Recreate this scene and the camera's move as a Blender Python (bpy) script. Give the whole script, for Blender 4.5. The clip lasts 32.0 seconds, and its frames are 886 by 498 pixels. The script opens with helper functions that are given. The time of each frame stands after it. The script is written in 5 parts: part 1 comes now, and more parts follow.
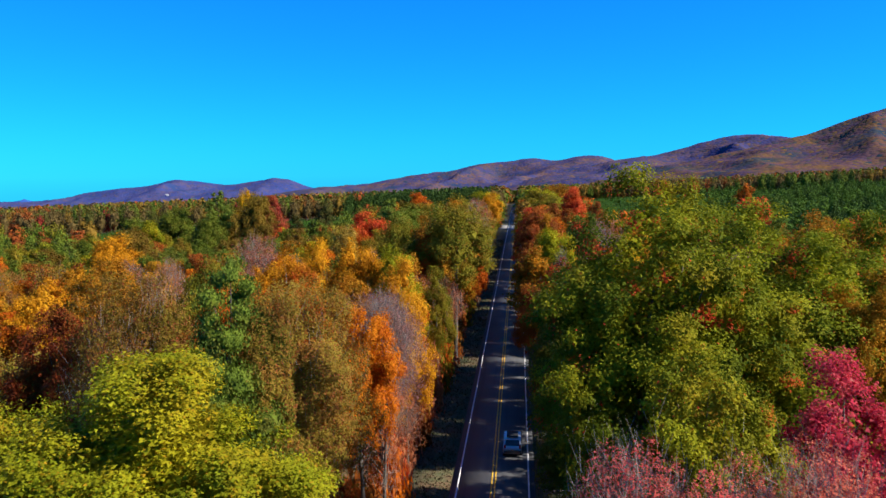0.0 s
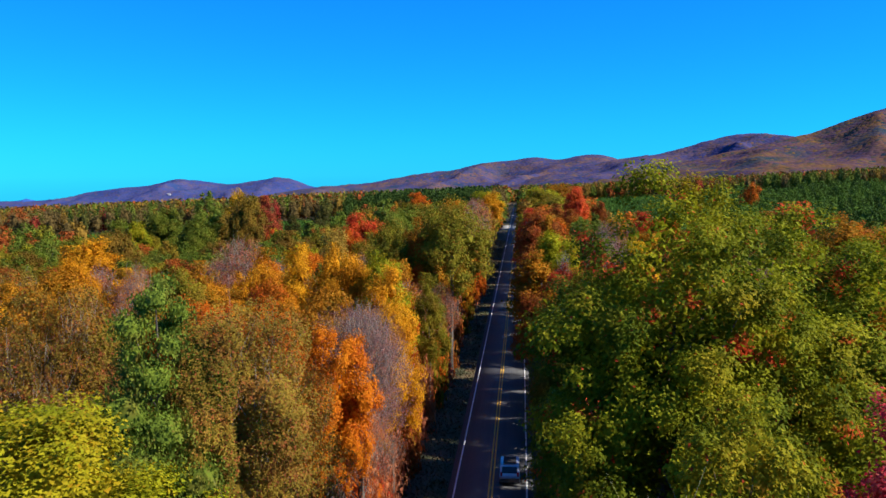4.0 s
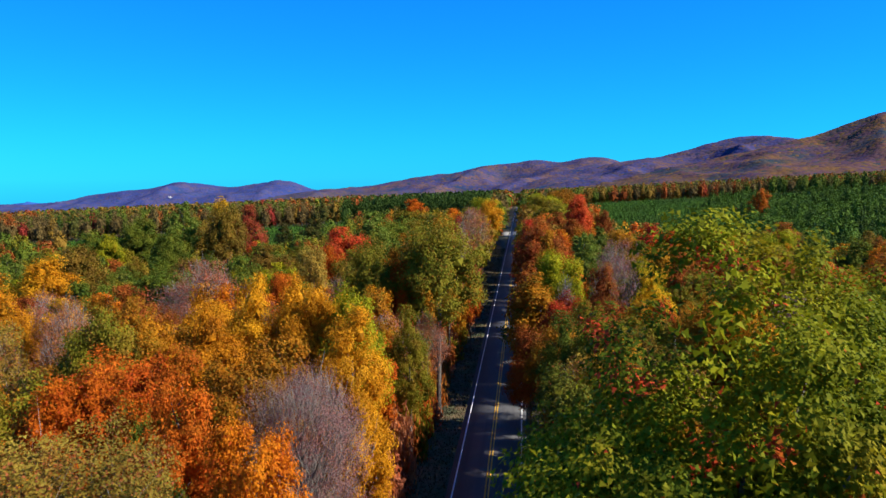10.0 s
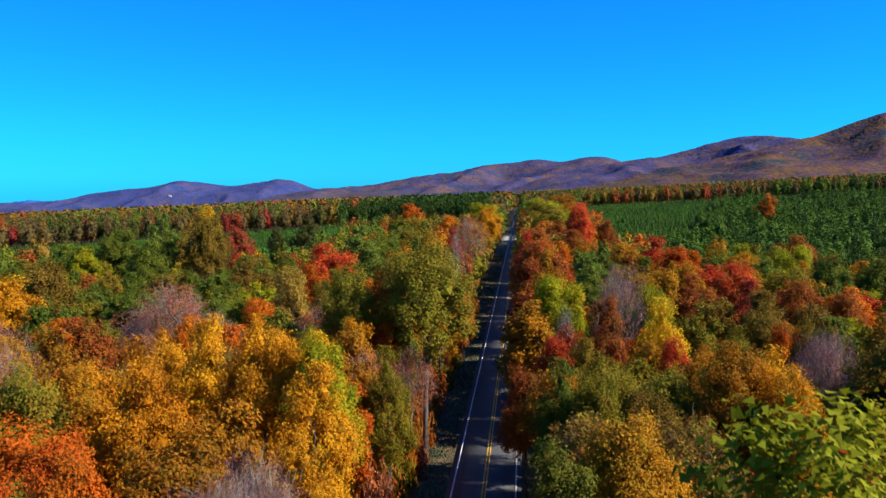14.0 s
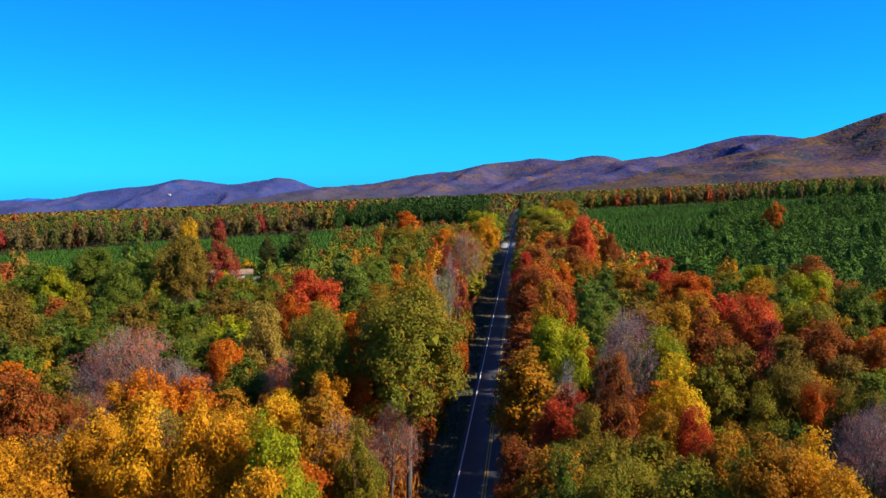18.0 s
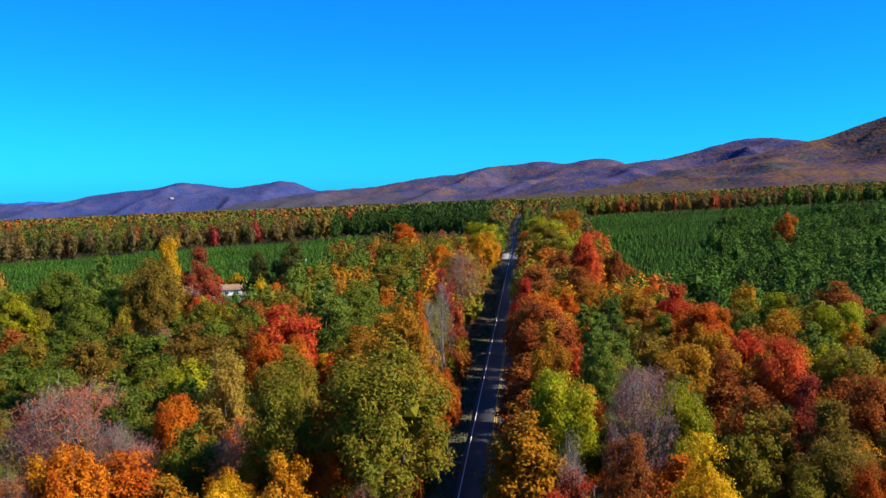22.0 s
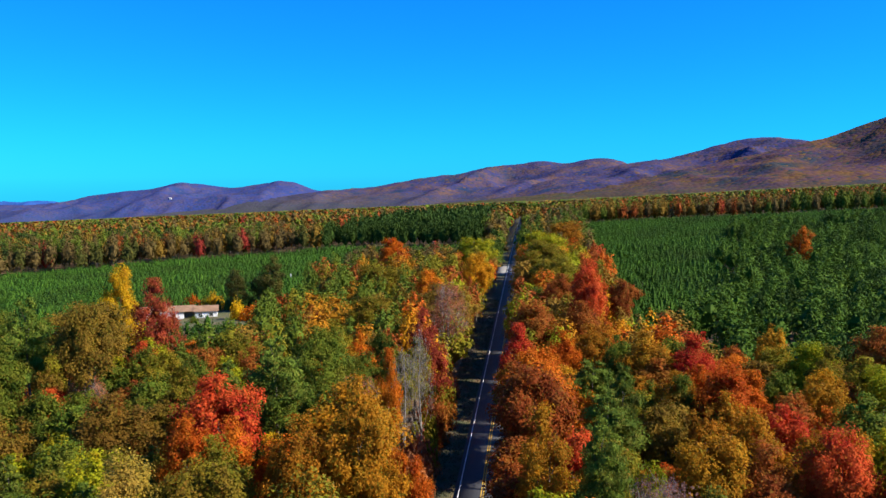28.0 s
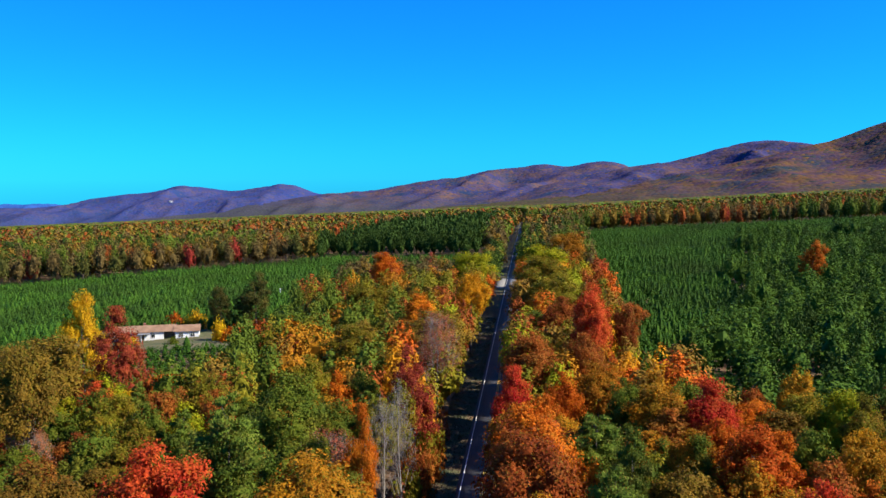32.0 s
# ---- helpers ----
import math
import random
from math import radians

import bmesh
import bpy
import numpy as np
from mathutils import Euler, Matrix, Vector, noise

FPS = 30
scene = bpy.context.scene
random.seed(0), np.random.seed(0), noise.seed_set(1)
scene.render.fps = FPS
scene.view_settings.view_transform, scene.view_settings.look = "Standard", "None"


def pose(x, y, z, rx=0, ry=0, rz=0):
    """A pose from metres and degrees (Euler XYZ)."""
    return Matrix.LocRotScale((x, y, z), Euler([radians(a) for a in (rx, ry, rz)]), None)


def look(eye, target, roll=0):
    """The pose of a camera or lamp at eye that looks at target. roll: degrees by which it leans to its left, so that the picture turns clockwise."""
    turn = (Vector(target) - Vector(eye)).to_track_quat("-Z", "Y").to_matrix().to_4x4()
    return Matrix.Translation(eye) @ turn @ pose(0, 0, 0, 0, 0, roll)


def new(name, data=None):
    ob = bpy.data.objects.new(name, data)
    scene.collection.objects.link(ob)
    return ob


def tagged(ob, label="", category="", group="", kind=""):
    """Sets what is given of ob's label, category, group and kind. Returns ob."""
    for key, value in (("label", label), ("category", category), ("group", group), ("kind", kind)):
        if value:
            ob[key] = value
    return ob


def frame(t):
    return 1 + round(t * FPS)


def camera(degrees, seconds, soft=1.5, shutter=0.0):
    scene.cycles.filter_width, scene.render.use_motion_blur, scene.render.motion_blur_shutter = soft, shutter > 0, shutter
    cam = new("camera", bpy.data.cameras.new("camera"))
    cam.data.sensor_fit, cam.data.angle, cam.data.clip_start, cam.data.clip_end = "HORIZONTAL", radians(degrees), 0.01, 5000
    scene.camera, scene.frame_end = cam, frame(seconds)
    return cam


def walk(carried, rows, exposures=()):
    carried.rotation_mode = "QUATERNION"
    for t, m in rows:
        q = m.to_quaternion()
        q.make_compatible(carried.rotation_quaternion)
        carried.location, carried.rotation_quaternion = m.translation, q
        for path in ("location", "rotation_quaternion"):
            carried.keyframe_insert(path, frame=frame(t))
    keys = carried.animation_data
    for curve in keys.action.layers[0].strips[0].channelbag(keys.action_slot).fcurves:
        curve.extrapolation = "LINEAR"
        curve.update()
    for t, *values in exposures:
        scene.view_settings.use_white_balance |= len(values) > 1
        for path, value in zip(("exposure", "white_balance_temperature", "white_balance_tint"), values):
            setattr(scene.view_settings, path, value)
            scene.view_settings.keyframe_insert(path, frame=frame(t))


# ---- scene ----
cam = camera(55.1, 32.0, 1.5, 0.5)
PATH = [
    (0, (2.324, -1.647, 29.163), (2.147, 0.338, 28.991), -0.30),
    (3, (2.640, 4.542, 29.182), (2.458, 6.526, 29.008), -0.30),
    (6, (2.989, 11.083, 29.408), (2.805, 13.067, 29.236), -0.40),
    (9, (3.336, 18.342, 30.281), (3.149, 20.327, 30.113), -0.40),
    (13, (3.967, 28.942, 32.344), (3.778, 30.926, 32.174), -0.30),
    (17, (4.450, 39.810, 35.756), (4.259, 41.793, 35.582), -0.20),
    (19, (4.641, 46.685, 37.715), (4.450, 48.669, 37.539), -0.20),
    (21, (4.920, 53.367, 39.109), (4.725, 55.350, 38.939), -0.20),
    (23, (5.301, 61.378, 40.579), (5.102, 63.361, 40.410), -0.30),
    (25, (5.782, 68.779, 42.067), (5.583, 70.762, 41.897), -0.30),
    (28, (6.335, 80.434, 44.591), (6.135, 82.417, 44.419), -0.30),
    (30, (6.716, 87.998, 46.052), (6.517, 89.981, 45.884), -0.30),
    (32, (7.201, 96.255, 47.704), (6.997, 98.238, 47.538), -0.30),
]
walk(cam, [(t, look(eye, target, roll)) for t, eye, target, roll in PATH], [(0, 1.08)])

# ---- light: clear autumn sky, sun to the right of the road ----
SUN_AZ, SUN_EL = 97.0, 38.0        # degrees clockwise from the road's way, and above the horizon
world = bpy.data.worlds.new("sky")
scene.world = world
world.use_nodes = True
wn = world.node_tree.nodes
sky = wn.new("ShaderNodeTexSky")
sky.sky_type, sky.sun_disc = "NISHITA", False
sky.sun_elevation, sky.sun_rotation = radians(SUN_EL), radians(SUN_AZ)
sky.altitude, sky.air_density, sky.dust_density, sky.ozone_density = 400, 1.0, 0.0, 5.0
deep = wn.new("ShaderNodeMix")       # a polarised, deep blue autumn sky
deep.data_type, deep.blend_type = "RGBA", "MULTIPLY"
deep.inputs["Factor"].default_value = 1.0
deep.inputs["B"].default_value = (0.034, 0.785, 1.70, 1)
world.node_tree.links.new(sky.outputs["Color"], deep.inputs["A"])
world.node_tree.links.new(deep.outputs["Result"], wn["Background"].inputs["Color"])
wn["Background"].inputs["Strength"].default_value = 0.058
sun_data = bpy.data.lights.new("sun", "SUN")
sun_data.energy, sun_data.angle, sun_data.color = 4.75, radians(0.6), (1.0, 0.93, 0.82)
sun = new("sun", sun_data)
az, el = radians(SUN_AZ), radians(SUN_EL)
sun.matrix_world = look((math.sin(az) * math.cos(el) * 300, math.cos(az) * math.cos(el) * 300, math.sin(el) * 300), (0, 0, 0))


# ---- small tools ----
def grid_noise(x, y, seed=0):
    """Smooth value noise in 0..1 on arrays."""
    x, y = np.asarray(x, float), np.asarray(y, float)
    xi, yi = np.floor(x), np.floor(y)
    fx, fy = x - xi, y - yi
    fx, fy = fx * fx * (3 - 2 * fx), fy * fy * (3 - 2 * fy)

    def cell(a, b):
        v = np.sin(a * 127.1 + b * 311.7 + seed * 74.7) * 43758.5453
        return v - np.floor(v)
    return (cell(xi, yi) * (1 - fx) + cell(xi + 1, yi) * fx) * (1 - fy) + (cell(xi, yi + 1) * (1 - fx) + cell(xi + 1, yi + 1) * fx) * fy


def land(x, y):
    """Height of the ground: level at the road, rising to the right, falling to the left and in the distance."""
    x, y = np.asarray(x, float), np.asarray(y, float)
    s = np.maximum(np.abs(x) - 9, 0)
    q = np.maximum(y - 700, 0)
    return np.where(x > 0, 0.05, -0.04) * s * s / (s + 10) - 0.03 * q * q / (q + 200)


def mesh_of(name, verts, faces, mats, attr=None):
    """A mesh from arrays of points and of equal-sided faces."""
    me = bpy.data.meshes.new(name)
    verts, faces = np.asarray(verts, np.float32), np.asarray(faces, np.int32)
    n, k = faces.shape
    me.vertices.add(len(verts))
    me.vertices.foreach_set("co", verts.ravel())
    me.loops.add(n * k)
    me.loops.foreach_set("vertex_index", faces.ravel())
    me.polygons.add(n)
    me.polygons.foreach_set("loop_start", np.arange(0, n * k, k, dtype=np.int32))
    me.polygons.foreach_set("loop_total", np.full(n, k, np.int32))
    if attr is not None:
        a = me.attributes.new("kind_of_tree", "FLOAT", "POINT")
        a.data.foreach_set("value", np.asarray(attr, np.float32))
    me.update(calc_edges=True)
    me.validate()
    for m in mats:
        me.materials.append(m)
    return me


def part(name, bm, material, parent, label="", smooth=False):
    me = bpy.data.meshes.new(name)
    bm.to_mesh(me)
    bm.free()
    me.materials.append(material)
    if smooth:
        for p in me.polygons:
            p.use_smooth = True
    ob = new(name, me)
    ob.parent = parent
    return tagged(ob, label)


def box(x0, y0, z0, x1, y1, z1, bevel=0.0, bm=None):
    bm = bm or bmesh.new()
    made = bmesh.ops.create_cube(bm, size=1)["verts"]
    bmesh.ops.transform(bm, matrix=Matrix.LocRotScale(((x0 + x1) / 2, (y0 + y1) / 2, (z0 + z1) / 2), None, (x1 - x0, y1 - y0, z1 - z0)), verts=made)
    if bevel:
        edges = list({e for v in made for e in v.link_edges})
        bmesh.ops.bevel(bm, geom=edges, offset=bevel, segments=2, affect="EDGES", profile=0.6)
    return bm


# ---- materials ----
def material(name, rough=0.8):
    m = bpy.data.materials.new(name)
    m.use_nodes = True
    nt = m.node_tree
    b = nt.nodes["Principled BSDF"]
    b.inputs["Roughness"].default_value = rough
    return m, nt, b


def link(nt, a, b):
    nt.links.new(a, b)


def mix(nt, fac, a, b, kind="MIX"):
    n = nt.nodes.new("ShaderNodeMix")
    n.data_type, n.blend_type = "RGBA", kind
    for sock, v in ((n.inputs["Factor"], fac), (n.inputs["A"], a), (n.inputs["B"], b)):
        if isinstance(v, (int, float)):
            sock.default_value = v
        elif isinstance(v, tuple):
            sock.default_value = (*v, 1)
        else:
            link(nt, v, sock)
    return n.outputs["Result"]


def noise_fac(nt, coord, scale, lo=0.35, hi=0.65, detail=3):
    n = nt.nodes.new("ShaderNodeTexNoise")
    n.inputs["Scale"].default_value, n.inputs["Detail"].default_value = scale, detail
    link(nt, coord, n.inputs["Vector"])
    r = nt.nodes.new("ShaderNodeMapRange")
    r.inputs["From Min"].default_value, r.inputs["From Max"].default_value = lo, hi
    link(nt, n.outputs["Fac"], r.inputs["Value"])
    return r.outputs["Result"]


def bump(nt, b, coord, scale, strength, distance=0.02, detail=4):
    n = nt.nodes.new("ShaderNodeTexNoise")
    n.inputs["Scale"].default_value, n.inputs["Detail"].default_value = scale, detail
    link(nt, coord, n.inputs["Vector"])
    k = nt.nodes.new("ShaderNodeBump")
    k.inputs["Strength"].default_value, k.inputs["Distance"].default_value = strength, distance
    link(nt, n.outputs["Fac"], k.inputs["Height"])
    link(nt, k.outputs["Normal"], b.inputs["Normal"])


def place(nt):
    return nt.nodes.new("ShaderNodeNewGeometry").outputs["Position"]


def two_tone(name, a, b_, scale, rough=0.8, fine=0.0, bump_size=0.0, metal=0.0):
    """A surface of two tones at one scale with finer grain over it."""
    m, nt, b = material(name, rough)
    p = place(nt)
    c = mix(nt, noise_fac(nt, p, scale), a, b_)
    if fine:
        c = mix(nt, noise_fac(nt, p, scale * 14, 0.3, 0.7), c, mix(nt, 1.0, c, (1 - fine, 1 - fine, 1 - fine), "MULTIPLY"))
    link(nt, c, b.inputs["Base Color"])
    b.inputs["Metallic"].default_value = metal
    if bump_size:
        bump(nt, b, p, 1 / bump_size, 0.5, bump_size)
    return m


def leafy(nt, b, c, through_light=0.36):
    """Sun shines through the leaves a little."""
    b.inputs["Roughness"].default_value = 0.7
    b.inputs["Specular IOR Level"].default_value = 0.06
    link(nt, c, b.inputs["Base Color"])
    tr = nt.nodes.new("ShaderNodeBsdfTranslucent")
    link(nt, c, tr.inputs["Color"])
    ms = nt.nodes.new("ShaderNodeMixShader")
    ms.inputs["Fac"].default_value = through_light
    link(nt, b.outputs["BSDF"], ms.inputs[1])
    link(nt, tr.outputs["BSDF"], ms.inputs[2])
    link(nt, ms.outputs["Shader"], nt.nodes["Material Output"].inputs["Surface"])


# leaf colours: shade a, shade b, odd leaves, share of odd leaves
HUES = {
    "oak": ((0.070, 0.098, 0.005), (0.255, 0.252, 0.009), (0.52, 0.07, 0.02), 0.012),
    "lime": ((0.16, 0.185, 0.006), (0.32, 0.300, 0.010), (0.40, 0.24, 0.01), 0.07),
    "olive": ((0.115, 0.112, 0.008), (0.22, 0.180, 0.012), (0.30, 0.14, 0.02), 0.10),
    "green": ((0.060, 0.098, 0.010), (0.125, 0.155, 0.014), (0.22, 0.17, 0.02), 0.05),
    "gold": ((0.45, 0.175, 0.006), (0.62, 0.290, 0.010), (0.30, 0.13, 0.01), 0.16),
    "yellow": ((0.54, 0.31, 0.007), (0.64, 0.42, 0.013), (0.45, 0.18, 0.01), 0.12),
    "straw": ((0.30, 0.20, 0.025), (0.42, 0.28, 0.04), (0.22, 0.17, 0.02), 0.15),
    "orange": ((0.44, 0.095, 0.005), (0.55, 0.17, 0.008), (0.40, 0.06, 0.01), 0.15),
    "fire": ((0.39, 0.066, 0.006), (0.54, 0.130, 0.010), (0.32, 0.13, 0.01), 0.14),
    "red": ((0.36, 0.026, 0.011), (0.56, 0.078, 0.020), (0.50, 0.13, 0.02), 0.12),
    "crimson": ((0.40, 0.016, 0.026), (0.60, 0.055, 0.070), (0.60, 0.16, 0.12), 0.12),
    "pink": ((0.52, 0.062, 0.044), (0.66, 0.150, 0.095), (0.40, 0.16, 0.09), 0.2),
    "russet": ((0.19, 0.042, 0.010), (0.34, 0.085, 0.014), (0.28, 0.14, 0.02), 0.15),
    "maroon": ((0.17, 0.020, 0.014), (0.30, 0.038, 0.022), (0.34, 0.09, 0.02), 0.12),
    "bronze": ((0.28, 0.112, 0.008), (0.45, 0.190, 0.010), (0.20, 0.15, 0.01), 0.2),
    "umber": ((0.145, 0.082, 0.012), (0.25, 0.145, 0.018), (0.14, 0.12, 0.01), 0.2),
    "peach": ((0.30, 0.105, 0.050), (0.44, 0.165, 0.075), (0.42, 0.10, 0.03), 0.2),
    "mauve": ((0.16, 0.085, 0.080), (0.25, 0.130, 0.110), (0.32, 0.08, 0.04), 0.15),
    "pine": ((0.070, 0.108, 0.014), (0.140, 0.180, 0.020), (0.22, 0.17, 0.03), 0.05),
    "spruce": ((0.022, 0.050, 0.010), (0.050, 0.085, 0.012), (0.06, 0.07, 0.02), 0.1),
    "needle": ((0.030, 0.075, 0.008), (0.076, 0.130, 0.012), (0.06, 0.07, 0.02), 0.1),
    "rust": ((0.33, 0.065, 0.007), (0.47, 0.120, 0.010), (0.25, 0.09, 0.01), 0.15),
    "cedar": ((0.046, 0.054, 0.011), (0.100, 0.090, 0.017), (0.12, 0.07, 0.02), 0.08),
    "dun": ((0.080, 0.056, 0.018), (0.140, 0.092, 0.026), (0.14, 0.07, 0.02), 0.1),
    "moss": ((0.125, 0.130, 0.010), (0.235, 0.212, 0.016), (0.36, 0.17, 0.02), 0.10),
    "sallow": ((0.150, 0.105, 0.014), (0.270, 0.185, 0.024), (0.32, 0.09, 0.03), 0.20),
    "bare": ((0.16, 0.135, 0.115), (0.22, 0.185, 0.155), (0.24, 0.14, 0.06), 0.1),
}
HUE_NAMES = list(HUES)
LEAVES = {}
for hue, (a_, b_, odd, share) in HUES.items():
    m, nt, b = material("leaves_" + hue)
    geo = nt.nodes.new("ShaderNodeNewGeometry")
    tc = nt.nodes.new("ShaderNodeTexCoord")
    info = nt.nodes.new("ShaderNodeObjectInfo")
    c = mix(nt, noise_fac(nt, geo.outputs["Position"], 0.28, 0.35, 0.65, 2), a_, b_)
    pick = nt.nodes.new("ShaderNodeMath")
    pick.operation = "LESS_THAN"
    link(nt, geo.outputs["Random Per Island"], pick.inputs[0])
    pick.inputs[1].default_value = share * 0.6
    if hue == "oak":        # whole sprays of the oak have turned red, others yellow
        c = mix(nt, noise_fac(nt, geo.outputs["Position"], 0.45, 0.68, 0.70, 1), c, odd)
        c = mix(nt, noise_fac(nt, geo.outputs["Position"], 0.22, 0.55, 0.75, 2), c, (0.30, 0.23, 0.010))
    else:
        c = mix(nt, noise_fac(nt, geo.outputs["Position"], 0.11, 0.56, 0.66, 3), c, mix(nt, 0.3, c, odd))
        c = mix(nt, noise_fac(nt, geo.outputs["Position"], 0.75, 0.52, 0.68, 2), c, mix(nt, 0.45, c, odd))
    c = mix(nt, pick.outputs[0], c, odd)
    hs = nt.nodes.new("ShaderNodeHueSaturation")
    r1 = nt.nodes.new("ShaderNodeMapRange")
    r1.inputs["To Min"].default_value, r1.inputs["To Max"].default_value = 0.492, 0.508
    link(nt, info.outputs["Random"], r1.inputs["Value"])
    r2 = nt.nodes.new("ShaderNodeMapRange")
    r2.inputs["To Min"].default_value, r2.inputs["To Max"].default_value = 0.84, 1.16
    link(nt, geo.outputs["Random Per Island"], r2.inputs["Value"])
    link(nt, r1.outputs["Result"], hs.inputs["Hue"])
    r3 = nt.nodes.new("ShaderNodeMapRange")
    r3.inputs["To Min"].default_value, r3.inputs["To Max"].default_value = 0.86, 1.14
    link(nt, info.outputs["Random"], r3.inputs["Value"])
    both = nt.nodes.new("ShaderNodeMath")
    both.operation = "MULTIPLY"
    link(nt, r2.outputs["Result"], both.inputs[0])
    link(nt, r3.outputs["Result"], both.inputs[1])
    link(nt, both.outputs[0], hs.inputs["Value"])
    link(nt, c, hs.inputs["Color"])
    leafy(nt, b, hs.outputs["Color"])
    LEAVES[hue] = m

# one material for the woods that are too far off to be single trees: the tree's own kind picks its colour
WOODS, nt, b = material("leaves_of_the_woods")
att = nt.nodes.new("ShaderNodeAttribute")
att.attribute_name = "kind_of_tree"
ramps = []
for side in (0, 1):
    ramp = nt.nodes.new("ShaderNodeValToRGB")
    ramp.color_ramp.interpolation = "CONSTANT"
    for i, hue in enumerate(HUE_NAMES):
        e = ramp.color_ramp.elements[0] if i == 0 else ramp.color_ramp.elements[1] if i == 1 else ramp.color_ramp.elements.new(i / len(HUE_NAMES))
        e.position = i / len(HUE_NAMES)
        e.color = (*HUES[hue][side], 1)
    link(nt, att.outputs["Fac"], ramp.inputs["Fac"])
    ramps.append(ramp.outputs["Color"])
geo = nt.nodes.new("ShaderNodeNewGeometry")
c = mix(nt, noise_fac(nt, geo.outputs["Position"], 0.5, 0.3, 0.7), ramps[0], ramps[1])
hs = nt.nodes.new("ShaderNodeHueSaturation")
r2 = nt.nodes.new("ShaderNodeMapRange")
r2.inputs["To Min"].default_value, r2.inputs["To Max"].default_value = 0.88, 1.12
link(nt, geo.outputs["Random Per Island"], r2.inputs["Value"])
link(nt, r2.outputs["Result"], hs.inputs["Value"])
link(nt, c, hs.inputs["Color"])
leafy(nt, b, hs.outputs["Color"], 0.12)

BARK = two_tone("bark", (0.075, 0.058, 0.045), (0.16, 0.13, 0.105), 2.5, 0.9, 0.4, 0.05)
PALE_BARK = two_tone("pale_bark", (0.17, 0.145, 0.12), (0.30, 0.265, 0.225), 2.0, 0.9, 0.3, 0.04)

# forest floor: fallen leaves over grass
FLOOR, nt, b = material("forest_floor", 0.95)
p = place(nt)
c = mix(nt, noise_fac(nt, p, 0.16, 0.42, 0.6), (0.070, 0.062, 0.018), (0.13, 0.070, 0.028))
c = mix(nt, noise_fac(nt, p, 2.2, 0.45, 0.6), c, (0.19, 0.085, 0.032))
c = mix(nt, noise_fac(nt, p, 9.0, 0.5, 0.65), c, (0.06, 0.035, 0.015))
link(nt, c, b.inputs["Base Color"])
bump(nt, b, p, 7.0, 0.6, 0.08)
VERGE, nt, b = material("grass_verge", 0.9)
p = place(nt)
c = mix(nt, noise_fac(nt, p, 0.35, 0.4, 0.62), (0.034, 0.044, 0.012), (0.085, 0.042, 0.018))
c = mix(nt, noise_fac(nt, p, 5.0, 0.48, 0.62), c, (0.060, 0.062, 0.02))
link(nt, c, b.inputs["Base Color"])
bump(nt, b, p, 14.0, 0.7, 0.06)
ASPHALT, nt, b = material("asphalt", 0.75)
p = place(nt)
c = mix(nt, noise_fac(nt, p, 0.25), (0.026, 0.028, 0.032), (0.042, 0.044, 0.048))
c = mix(nt, noise_fac(nt, p, 30, 0.4, 0.7), c, (0.09, 0.09, 0.095))
st = nt.nodes.new("ShaderNodeMapping")
st.inputs["Scale"].default_value = (1.6, 0.03, 1)
link(nt, p, st.inputs["Vector"])
c = mix(nt, noise_fac(nt, st.outputs["Vector"], 1.0, 0.5, 0.75), c, (0.034, 0.035, 0.04))
link(nt, c, b.inputs["Base Color"])
bump(nt, b, p, 40, 0.3, 0.01)
WHITE_LINE = two_tone("white_road_paint", (0.62, 0.62, 0.60), (0.80, 0.80, 0.78), 0.9, 0.6, 0.3)
YELLOW_LINE = two_tone("yellow_road_paint", (0.66, 0.36, 0.02), (0.78, 0.46, 0.03), 0.9, 0.6, 0.3)
GRAVEL = two_tone("pale_gravel", (0.17, 0.16, 0.145), (0.27, 0.25, 0.23), 0.8, 0.95, 0.4, 0.05)
MEADOW = two_tone("dry_grass", (0.065, 0.080, 0.020), (0.14, 0.115, 0.045), 0.22, 0.95, 0.4, 0.15)


